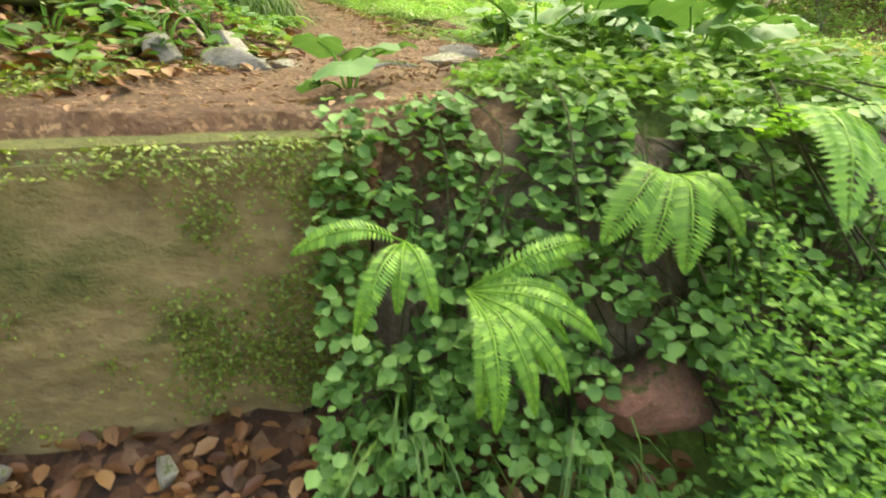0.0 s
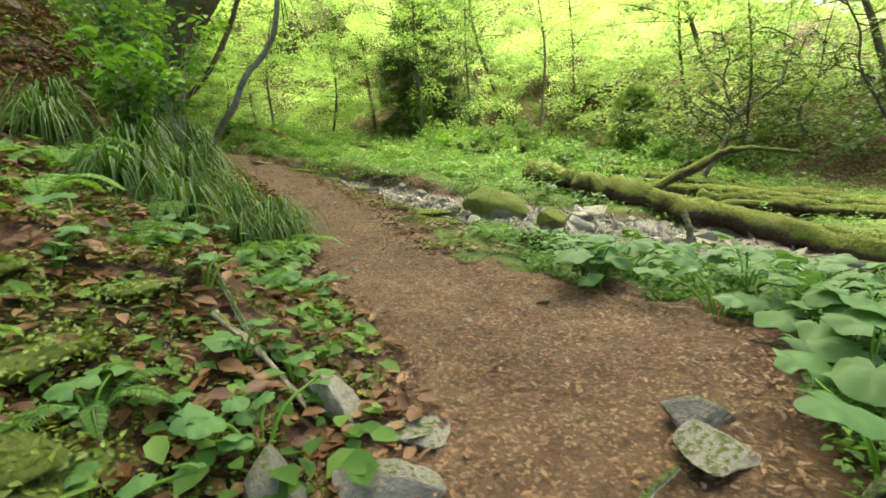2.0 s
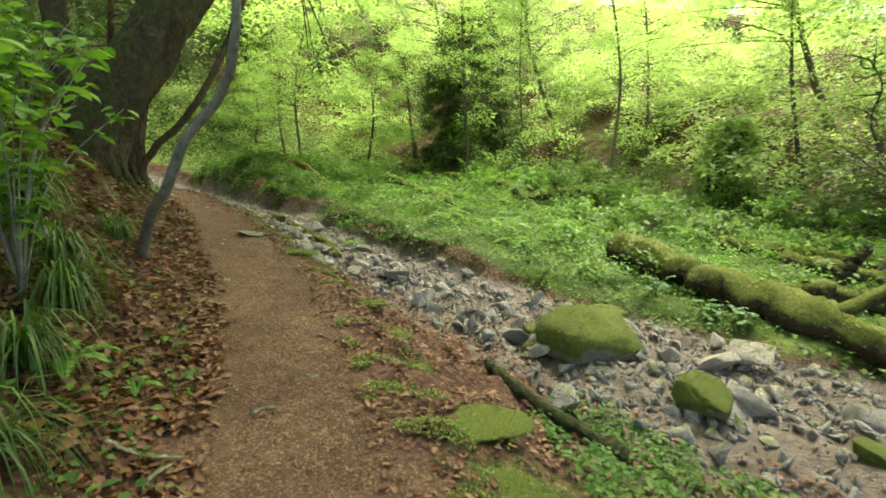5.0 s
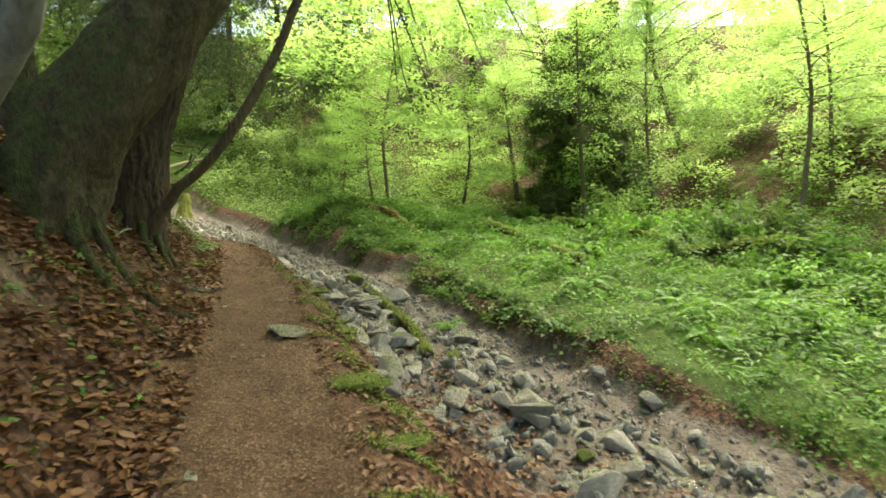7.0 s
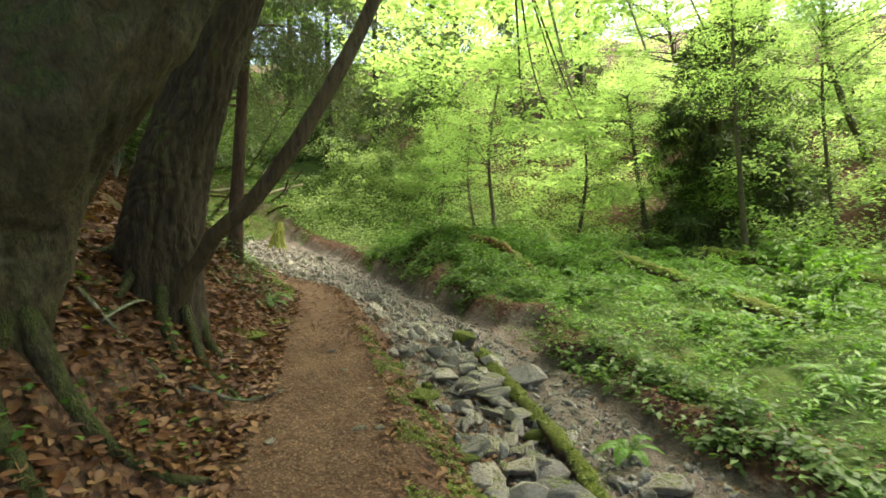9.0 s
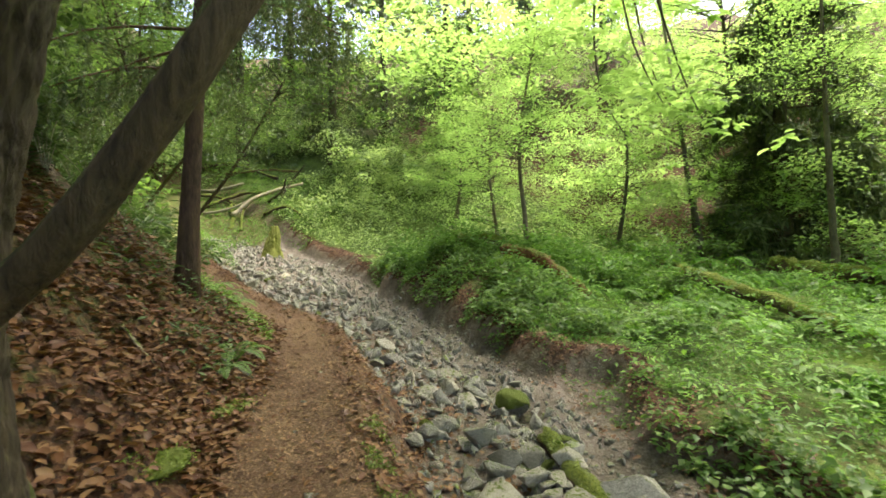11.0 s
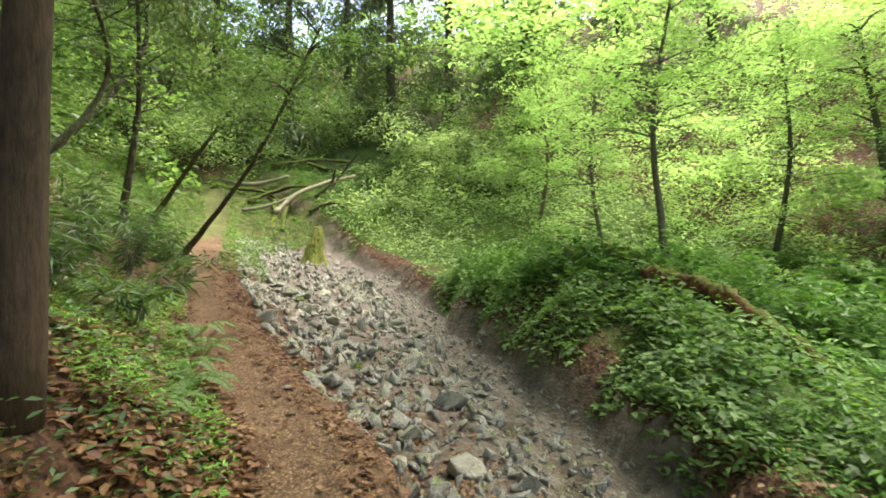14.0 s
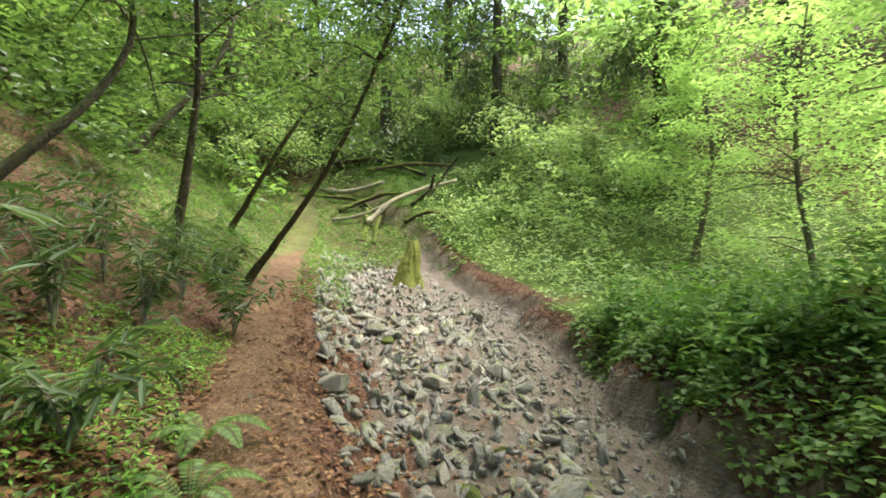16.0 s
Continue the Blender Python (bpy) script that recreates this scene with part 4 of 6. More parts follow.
def old_tree():
    x, y = -5.65, 13.1
    z = height(x, y)
    tree = empty("old_tree", (x, y, z))
    settle(barked("trunk", [(x - 0.1, y, z - 0.5), (x + 0.02, y - 0.02, z + 0.7), (x + 0.28, y + 0.1, z + 1.8), (x + 0.85, y + 0.4, z + 3.6), (x + 1.6, y + 0.8, z + 7), (x + 2.0, y + 1.0, z + 11)], 0.345, 0.12, BARK_OLD, seed=3, flare=0.38, ridges=17, deep=0.03, knobs=0.02, count=330), tree)
    settle(limb("leaning_stem", [(x + 0.15, y - 0.1, z - 0.1), (x + 0.5, y - 0.1, z + 0.5), (x + 0.95, y, z + 0.95), (x + 1.35, y + 0.2, z + 1.6), (x + 1.75, y + 0.55, z + 2.7), (x + 2.1, y + 0.9, z + 4.0), (x + 2.4, y + 1.0, z + 6.0)], 0.066, 0.052, BARK_OLD, label="thin mossy stem leaning over the path", count=26, sides=10, seed=4), tree)
    roots(tree, x, y, z, (-2.2, -1.5, -0.9, -0.35, 0.3), 0.8, 0.06, 300)
    # boughs that reach out over the stream, and their leaves
    r = np.random.RandomState(17)
    top = np.array([x + 1.6, y + 0.8, z + 6.5])
    ends = [(-2.6, 18.4, 6.0), (-1.6, 17.6, 6.6), (-0.6, 18.8, 7.2), (-2.2, 15.5, 7.6), (-1.0, 14.2, 7.9), (-3.6, 16.0, 7.8)]
    pts = []
    for k, e in enumerate(ends):
        line = curve_points([top, (top + np.array(e)) / 2 + (0, 0, 0.9), np.array(e) + (0, 0, 0.1)], 30)
        settle(limb("bough", [top, (top + np.array(e)) / 2 + (0, 0, 0.9), e], 0.05, 0.012, BARK_GREY, count=12, sides=6, seed=500 + k, jitter=0.05), tree)
        c = line[14 + (16 * r.rand(16) ** 0.7).astype(int)] + r.normal(0, 0.38, (16, 3)) * (1, 1, 0.5)
        pts.append(pads(c, r.uniform(0.25, 0.5, 16), 230, r, 0.08))
    settle(tagged(leaf_mass("crown", np.concatenate(pts), LEAF_BEECH, 0.095, r, 0.75, 0.5, oval=True), kind="stuff"), tree)
    # a low bough whose large leaves hang over the water
    pts = []
    for k, e in enumerate([(-3.05, 18.3, 5.35), (-2.75, 17.4, 5.45), (-2.3, 17.9, 5.3), (-2.5, 18.9, 5.75)]):
        e = np.array(e)
        line = curve_points([top, (-3.4, 16.4, 8.2), e + (-0.4, -0.3, 0.9), e], 40)
        settle(limb("bough", line[::4], 0.03, 0.005, BARK_DULL, count=20, sides=6, seed=520 + k, jitter=0.1), tree)
        c = line[24 + (16 * r.rand(13)).astype(int)] + r.normal(0, 0.26, (13, 3)) * (1, 1, 0.45)
        pts.append(pads(c, r.uniform(0.15, 0.32, 13), 260, r, 0.07))
    settle(tagged(leaf_mass("low_spray", np.concatenate(pts), LEAF_BEECH, 0.13, r, 0.8, 0.5, oval=True), kind="stuff"), tree)
    tagged(tree, "old tree with dark ridged bark and exposed roots on the bank", "tree")


def leaning_giant():
    x, y = -5.2, 11.55
    z = height(x, y)
    tree = empty("leaning_tree", (x, y, z))
    settle(barked("trunk", [(x - 0.1, y - 0.1, z - 0.5), (x + 0.12, y, z + 0.5), (x + 0.58, y + 0.3, z + 1.45), (x + 1.08, y + 0.6, z + 2.4), (x + 1.65, y + 1.0, z + 3.7), (x + 2.2, y + 1.4, z + 6.0)], 0.34, 0.44, BARK, seed=13, flare=0.3, ridges=9, deep=0.035, knobs=0.075, count=220), tree)
    settle(limb("limb", [(x + 0.0, y - 0.1, z + 0.5), (x - 0.25, y - 0.1, z + 1.6), (x - 0.35, y, z + 5)], 0.20, 0.12, BARK, count=16, sides=14, seed=14, ridge=0.05, jitter=0.03), tree)
    roots(tree, x, y, z, (-1.9, -1.1, -0.5, 0.2, -2.6), 0.9, 0.075, 330)
    r = np.random.RandomState(19)
    # foliage spread wide over the left bank to shade it, in the darkened leaf colour
    c = np.column_stack([r.uniform(-9.5, -3.8, 90), r.uniform(8, 17, 90), r.uniform(z + 5.2, z + 9, 90)])
    settle(tagged(leaf_mass("crown", pads(c, r.uniform(0.5, 1.1, 90), 110, r, 0.15), LEAF_DEEP_SHADE, 0.15, r, 0.7), kind="stuff"), tree)
    tagged(tree, "massive leaning tree with dark knotted bark", "tree")


old_tree()
leaning_giant()


def mossy_stump(x, y):
    z = height(x, y)
    ob = empty("tree_stump", (x, y, z))
    settle(barked("trunk", [(x, y, z - 0.2), (x, y + 0.03, z + 0.35), (x + 0.05, y + 0.08, z + 0.75), (x + 0.03, y + 0.1, z + 1.05)], 0.36, 0.10, STUMP, count=46, sides=48, seed=20, flare=0.25, ridges=9, deep=0.04, knobs=0.07), ob)
    tagged(ob, "yellow-green mossy stump standing in the stones", "stump")


mossy_stump(-14.0, 25.85)


def grey_sapling():
    z = height(-3.4, 9.25)
    tree = empty("sapling", (-3.4, 9.25, z))
    settle(limb("trunk", [(-3.42, 9.27, z - 0.05), (-3.2, 9.05, z + 0.35), (-2.9, 8.8, 3.3), (-2.65, 8.75, 3.75), (-2.35, 8.7, 4.05), (-2.1, 8.5, 4.6), (-1.95, 8.4, 6.5)], 0.055, 0.035, BARK_GREY, count=24, sides=9, seed=33), tree)
    tagged(tree, "slender crooked grey sapling leaning from the bank", "tree")


grey_sapling()


def spruce(x, y, tall, r0, low, wide, label, seed, needles=5200, bark=BARK_RED, lean=(0.1, 0.0), droop=0.35, coarse=1.0):
    r = np.random.RandomState(seed)
    z = height(x, y)
    tree = empty("conifer", (x, y, z))
    top = (x + lean[0] * tall / 3, y + lean[1] * tall / 3, z + tall)
    settle(limb("trunk", [(x, y, z - 0.1), ((x + top[0]) / 2, (y + top[1]) / 2, z + tall / 2), top], r0, r0 * 0.3, bark, count=20, sides=14, seed=seed, flare=0.4), tree)
    arms, c = [], []
    whorls = int(tall * 5)
    for k in range(whorls):
        u = low + (1 - low) * k / whorls
        s = np.array([x, y, z]) + (np.array(top) - (x, y, z)) * u
        a, ln = r.rand() * 6.283, wide * (1 - 0.75 * (u - low) / (1 - low)) * r.uniform(0.6, 1.1)
        e = s + np.array([ln * math.cos(a), ln * math.sin(a), -droop * ln])
        line = curve_points([s, (s + e) / 2 + (0, 0, 0.1 * ln), e], 12)
        arms.append(tube_arrays(line[::2], np.linspace(0.025, 0.005, 6), 4, 0, k))
        q = line[(11 * (0.25 + 0.75 * r.rand(needles // whorls) ** 0.7)).astype(int)]
        w = 0.22 * ln
        side = np.array([-math.sin(a), math.cos(a), 0])
        c.append(q + side * r.normal(0, 0.5 * w, len(q))[:, None] + np.array([0, 0, -1.0]) * np.abs(r.normal(0, 0.30, len(q)))[:, None])
    v, f = joined(arms)
    settle(tagged(mesh_object("twig_work", v, f, bark), kind="stuff"), tree)
    c = np.concatenate(c)
    k = len(c)
    d = np.stack([r.normal(0, 0.5, k), r.normal(0, 0.5, k), -np.abs(r.normal(0.6, 0.5, k))], 1)
    v, f = leaf_arrays(c, d, r.normal(0, 1, (k, 3)), coarse * r.uniform(0.10, 0.26, k), coarse * r.uniform(0.025, 0.055, k))
    settle(tagged(mesh_object("needles", v, f, LEAF_CONIFER, flat=True), kind="stuff"), tree)
    tagged(tree, label, "tree")


spruce(-7.83, 16.4, 12, 0.105, 0.2, 2.3, "straight conifer with reddish bark beside the path", 51, 90000, lean=(0.20, 0.1), coarse=0.36)
spruce(1.6, 29.5, 9, 0.3, 0.03, 3.9, "broad dark conifer beyond the terrace", 52, 26000, BARK, (0, 0), 0.2, 1.7)
spruce(3.6, 32.5, 9, 0.3, 0.03, 3.2, "dark conifer beyond the terrace", 53, 14000, BARK, (0, 0), 0.2, 1.7)
for x, y, tall, s in ((-20.0, 31.5, 13, 62), (-23.5, 27.0, 14, 63), (-16.5, 34.0, 13, 64), (-25.0, 32.0, 15, 65), (-11.0, 36, 15, 54), (-15.5, 38, 17, 55), (-7.5, 40, 16, 56), (-21, 37, 16, 57), (-3.5, 43, 15, 58), (-12.5, 46, 18, 60)):
    spruce(x, y, tall, 0.25, 0.06, 3.2, "tall dark conifer on the far slope", s, 5200, BARK, (0, 0), 0.3, 1.9)

# young broad-leaved trees on the terrace: place, tip, trunk, crown start, crown width, pads
for k, (b, tip, r0, low, wide, n, leaf) in enumerate((
        ((-5.15, 24.0), (-5.0, 24.6, 9.5), 0.075, 0.42, 1.9, 75, 0.085), ((5.25, 19.8), (5.2, 20.4, 10.5), 0.07, 0.45, 2.4, 60, 0.085),
        ((-3.2, 28.2), (-3.0, 28.6, 9.5), 0.08, 0.25, 2.2, 70, 0.09), ((-6.6, 27.5), (-6.8, 27.8, 9.0), 0.07, 0.2, 2.0, 60, 0.09),
        ((1.5, 25.5), (1.2, 25.2, 11.0), 0.09, 0.5, 2.6, 60, 0.09), ((-0.68, 28.8), (-1.3, 29.6, 9.5), 0.13, 0.30, 2.2, 60, 0.09),
        ((-8.8, 29.5), (-9.0, 30.0, 9.5), 0.08, 0.35, 2.0, 50, 0.09), ((8.5, 24.0), (8.2, 24.5, 12.0), 0.08, 0.3, 2.8, 70, 0.09),
        ((11.5, 19.5), (11.0, 20.0, 11.0), 0.09, 0.3, 2.8, 70, 0.09), ((4.2, 27.0), (4.0, 27.0, 12.0), 0.08, 0.45, 2.6, 60, 0.09))):
    leafy_tree(b, tip, r0, low, wide, n, leaf, LEAF_BEECH, "young broad-leaved tree with fresh bright green leaves", 100 + k, BARK_DULL, per=330)

# trees whose boughs hang over the stream from outside the walk
for k, (b, tip, wide, n, shift) in enumerate((((13.5, 21.0), (11.0, 20.5, 12.0), 3.6, 120, (-2.5, -0.5)), ((14.0, 13.5), (12.0, 14.5, 12.0), 3.4, 90, (-2.5, 0)),
                                              ((1.5, 33.0), (0.0, 30.0, 14.0), 3.6, 120, (-0.5, -1.5)), ((6.5, 30.0), (4.0, 27.0, 14.0), 3.8, 120, (0, -2)))):
    leafy_tree(b, tip, 0.14, 0.42, wide, n, 0.10, LEAF_BEECH, "tall broad-leaved tree arching over the stream", 140 + k, BARK_DULL, per=260, bend=0.5, pad_size=0.75, shift=shift)

# leaning, bare-stemmed trees on the banks
for k, (b, tip, r0) in enumerate((((-14.6, 22.2), (-10.4, 21.8, 8.2), 0.07), ((-14.6, 21.0), (-13.4, 20.6, 10.0), 0.085), ((-17.2, 23.4), (-14.0, 24.2, 9.0), 0.07),
                                  ((-12.5, 18.2), (-12.0, 18.6, 9.0), 0.06), ((-11.0, 16.0), (-10.6, 16.6, 8.5), 0.06), ((-15.0, 15.0), (-14.0, 15.5, 12.0), 0.10), ((-17.5, 18.5), (-16.5, 19.0, 13.0), 0.11), ((-13.5, 12.5), (-12.5, 13.5, 11.0), 0.10), ((-19.0, 22.0), (-18.0, 23.0, 13.5), 0.11), ((11.4, 16.6), (10.0, 15.0, 7.5), 0.07))):
    leafy_tree(b, tip, r0, 0.45, 2.0, 45, 0.08, LEAF_DEEP_SHADE if k < 9 else LEAF_BEECH, "leaning dark-stemmed tree on the bank", 160 + k, BARK, per=240, bend=0.6)


def ivy_stump():
    x, y = 8.9, 19.5
    z = height(x, y)
    s = empty("ivy_stump", (x, y, z))
    settle(limb("trunk", [(x, y, z - 0.1), (x + 0.1, y, z + 1.1), (x + 0.25, y, z + 2.2)], 0.55, 0.35, BARK, count=12, sides=14, rough=0.3, seed=70, flare=0.3), s)
    r = np.random.RandomState(71)
    a, u = r.rand(7000) * 6.283, r.rand(7000)
    rad = (0.75 - 0.45 * u ** 2) * (1 + 0.25 * np.sin(a * 2 + u * 4)) + r.normal(0, 0.10, 7000)
    c = np.stack([x + 0.2 * u + rad * np.cos(a), y + rad * np.sin(a), z + 2.5 * u], 1)
    settle(leaf_mass("ivy", c, LEAF_BEECH, 0.09, r, 0.2, 0.8, label="dense green climbing leaves"), s)
    s.children[1]["kind"] = "stuff"
    tagged(s, "tall broken stump wrapped in green climbers", "stump")


ivy_stump()


# ---- low growth ----
def herbs(name, xy, mat, size, tall, label, seed, flat=0.6, slim=0.6, category="herbs"):
    r = np.random.RandomState(seed)
    c = level(xy)
    c[:, 2] += tall * r.rand(len(c)) ** 1.2 * (0.55 + 0.45 * waves(c[:, 0], c[:, 1], 1.3, seed))
    c[:, 2] += 0.02
    tagged(leaf_mass(name, c, mat, size, r, flat, slim, oval=category in ("fallen leaves", "broad herbs")), label, category, kind="stuff")


R = np.random.RandomState(90)
clump = lambda x, y, s, seed, cut: waves(x, y, s, seed) > cut
thin = lambda x, share: R.rand(len(x)) < share
herbs("herbs", places(90000, -9, 9, 10, 27, R, lambda x, y, pd, pw, sd, sw: (sd > sw + 0.12 + 0.12 * (y > 13.5) * (y < 19.5)) & thin(x, 0.3 + 0.7 * clump(x, y, 1.1, 60, 0.0))), LEAF_HERB, 0.05, 0.13, "carpet of small bright green herbs on the terrace", 91)
herbs("undergrowth", places(24000, -5.5, 8, 11.5, 26, R, lambda x, y, pd, pw, sd, sw: (sd > sw + 0.7) & clump(x, y, 0.9, 66, 0.2)), LEAF_FERN, 0.10, 0.5, "ferny green undergrowth on the terrace", 79, 0.75, 0.35, "undergrowth")
herbs("herbs", places(36000, 1, 14, 4, 24, R, lambda x, y, pd, pw, sd, sw: (sd > sw - 0.1) & thin(x, 0.5 + 0.5 * clump(x, y, 1.5, 61, -0.1))), LEAF_HERB, 0.075, 0.24, "green herbs among the fallen logs", 92)
herbs("herbs", places(30000, 0.2, 6, 1.3, 8.2, R, lambda x, y, pd, pw, sd, sw: (pd > pw + 0.12) & (sd < -sw + 0.3) & clump(x, y, 0.7, 62, -0.6)), LEAF_HERB, 0.055, 0.20, "lush herbs between the path and the stream", 93)
herbs("herbs", places(6000, -8, -1.1, 1.4, 13, R, lambda x, y, pd, pw, sd, sw: (pd < -pw - 0.08) & clump(x, y, 0.6, 63, 0.1)), LEAF_HERB, 0.06, 0.14, "scattered herbs on the leafy bank", 94)
herbs("herbs", places(1000, -5, -1.0, 1.5, 8, R, lambda x, y, pd, pw, sd, sw: (pd < -pw - 0.02) & clump(x, y, 0.5, 74, 0.0)), LEAF_HERB, 0.08, 0.16, "broad-leaved herbs on the leafy bank", 86, 0.7, 0.7, "broad herbs")
herbs("herbs", places(260, -3, -0.9, 1.5, 5.2, R, lambda x, y, pd, pw, sd, sw: (pd < -pw + 0.02) & (pd > -pw - 0.5) & clump(x, y, 0.35, 72, -0.1)), LEAF_HERB, 0.085, 0.2, "broad-leaved herbs along the edge of the path", 78, 0.75, 0.75, "broad herbs")
herbs("fallen_leaves", places(2200, -4, -0.9, 1.4, 5.2, R, lambda x, y, pd, pw, sd, sw: pd < -pw + 0.03), LEAF_FALLEN, 0.07, 0.025, "brown fallen leaves covering the bank", 77, 0.75, 0.6, "fallen leaves")
herbs("fallen_leaves", places(3200, -12, -5.5, 14, 20, R, lambda x, y, pd, pw, sd, sw: (pd < -pw + 0.05) & (pd > -pw - 1.3)), LEAF_FALLEN, 0.06, 0.06, "reddish fallen leaves at the foot of the bank", 76, 0.75, 0.6, "fallen leaves")
herbs("fallen_leaves", places(2600, -2.5, 0.6, -0.2, 1.05, R, lambda x, y, pd, pw, sd, sw: y < 1.02), LEAF_FALLEN, 0.055, 0.02, "brown fallen leaves at the foot of the wall", 85, 0.8, 0.6, "fallen leaves")
herbs("fallen_leaves", places(1300, -5, 0, 13, 20, R, lambda x, y, pd, pw, sd, sw: (sd > sw) & (sd < sw + 1.0)), LEAF_FALLEN, 0.055, 0.02, "brown fallen leaves on the far bank", 84, 0.8, 0.6, "fallen leaves")
herbs("moss", places(22000, -3.2, -0.9, 1.2, 4.2, R, lambda x, y, pd, pw, sd, sw: (pd < -pw + 0.03) & clump(x, y, 0.7, 75, -0.1)), LEAF_MOSS, 0.02, 0.04, "cushions of bright moss beside the first steps", 83, 0.4, 0.5, "moss")
herbs("moss", places(24000, -6, -0.9, 1.2, 9, R, lambda x, y, pd, pw, sd, sw: (pd < -pw - 0.03) & clump(x, y, 0.55, 68, 0.05)), LEAF_MOSS, 0.022, 0.035, "cushions of bright moss on the bank", 89, 0.4, 0.5, "moss")
herbs("herbs", places(24000, -24, -13.2, 21, 31, R, lambda x, y, pd, pw, sd, sw: (abs(pd) > pw + 0.1) & ((abs(sd) > sw) | (x < -15.4))), LEAF_HERB, 0.10, 0.40, "green herbs overgrowing the valley's head", 82, slim=0.4)
herbs("fallen_leaves", places(4400, -14, -4.5, 14.5, 23, R, lambda x, y, pd, pw, sd, sw: (pd > -pw - 0.2) & (pd < pw + 0.8) & thin(x, 0.25 + 0.75 * (abs(pd) > 0.6 * pw))), LEAF_FALLEN, 0.05, 0.012, "reddish fallen leaves strewn on the path", 81, 0.9, 0.6, "fallen leaves")
herbs("herbs", places(5000, -0.1, 1.3, 1.25, 2.6, R, lambda x, y, pd, pw, sd, sw: pd > pw + 0.05), LEAF_HERB, 0.04, 0.12, "small herbs on the brink of the bank", 80)
herbs("moss", places(16000, -5, 1.5, 4.5, 18, R, lambda x, y, pd, pw, sd, sw: (pd > pw - 0.05) & (pd < pw + 0.5) & clump(x, y, 0.8, 69, 0.25)), LEAF_MOSS, 0.025, 0.03, "bright moss along the brink of the path", 88, 0.4, 0.5, "moss")
herbs("herbs", places(34000, -20, -6, 15, 30, R, lambda x, y, pd, pw, sd, sw: (pd < -pw - 0.1) & thin(x, smooth((-pd - pw) / 1.2) + 0.25) & clump(x, y, 0.8, 64, -0.5)), LEAF_DEEP_SHADE, 0.075, 0.35, "ferny herbs on the bank", 95, slim=0.35)
herbs("herbs", places(9000, -12, -7, 16.8, 22, R, lambda x, y, pd, pw, sd, sw: (pd < -pw + 0.02) & (pd > -pw - 1.0) & clump(x, y, 0.9, 73, -0.5)), LEAF_FERN, 0.05, 0.22, "feathery pale green herbs beside the path", 87, slim=0.3)
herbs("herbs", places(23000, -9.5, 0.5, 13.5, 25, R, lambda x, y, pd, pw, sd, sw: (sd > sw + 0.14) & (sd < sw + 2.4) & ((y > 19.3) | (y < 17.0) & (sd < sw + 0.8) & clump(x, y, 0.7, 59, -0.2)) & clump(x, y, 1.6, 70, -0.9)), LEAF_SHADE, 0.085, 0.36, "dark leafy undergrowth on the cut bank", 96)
herbs("herbs", places(20000, -9, -2, 22, 25.5, R, lambda x, y, pd, pw, sd, sw: (sd > sw + 0.3) & clump(x, y, 1.8, 65, -0.5)), LEAF_HERB, 0.125, 0.8, "feathery green undergrowth", 97, slim=0.4)
herbs("herbs", places(23000, -16, -2, 24.5, 36, R, lambda x, y, pd, pw, sd, sw: (sd > sw + 0.3) & clump(x, y, 1.8, 65, -0.5)), LEAF_SUN_TONE, 0.13, 1.1, "feathery undergrowth, its green paled for sunlight", 79, slim=0.4)
herbs("fallen_leaves", places(52000, -10, 1.5, 1.4, 22, R, lambda x, y, pd, pw, sd, sw: (pd < -pw + 0.12) & (pd > -pw - 4.5) & thin(x, smooth((y - 4.5) / 2) + 0.28) & clump(x, y, 0.9, 66, -0.8)), LEAF_FALLEN, 0.074, 0.04, "fallen brown beech leaves on the bank", 98, 0.7, 0.6, "fallen leaves")
herbs("fallen_leaves", places(7000, -9, 2.5, 1.3, 20, R, lambda x, y, pd, pw, sd, sw: (pd > pw - 0.1) & (sd < -sw + 0.6) & (y > 5.0) & clump(x, y, 0.8, 67, -0.3)), LEAF_FALLEN, 0.06, 0.03, "reddish fallen leaves among the stones", 99, 0.8, 0.6, "fallen leaves")
herbs("fallen_leaves", places(5000, -14, 1.5, 9, 24, R, lambda x, y, pd, pw, sd, sw: (pd > pw + 0.1) & (sd < 0.1 * sw) & clump(x, y, 0.7, 79, -0.1)), LEAF_FALLEN, 0.055, 0.04, "reddish fallen leaves caught between the stones", 75, 0.75, 0.6, "fallen leaves")
herbs("fallen_leaves", places(9000, -10, 2.5, 1.2, 20, R, lambda x, y, pd, pw, sd, sw: (abs(pd) < pw) & thin(x, 0.22 + 0.85 * (abs(pd) / pw) ** 3)), LEAF_FALLEN, 0.03, 0.006, "bits of dead leaf and bark on the path", 100, 0.92, 0.5, "fallen leaves")


def woods(name, k, x0, x1, y0, y1, test, mat, leaf, tall, label, seed, per=70, pad=1.0):
    r = np.random.RandomState(seed)
    xy = places(k, x0, x1, y0, y1, r, test)
    c = level(xy)
    c[:, 2] += 0.2 + tall * r.rand(len(c)) ** 1.3
    tagged(leaf_mass(name, pads(c, pad * r.uniform(0.5, 1.2, len(c)), per, r, 0.2), mat, leaf, r, 0.6), label, "bushes", kind="stuff")


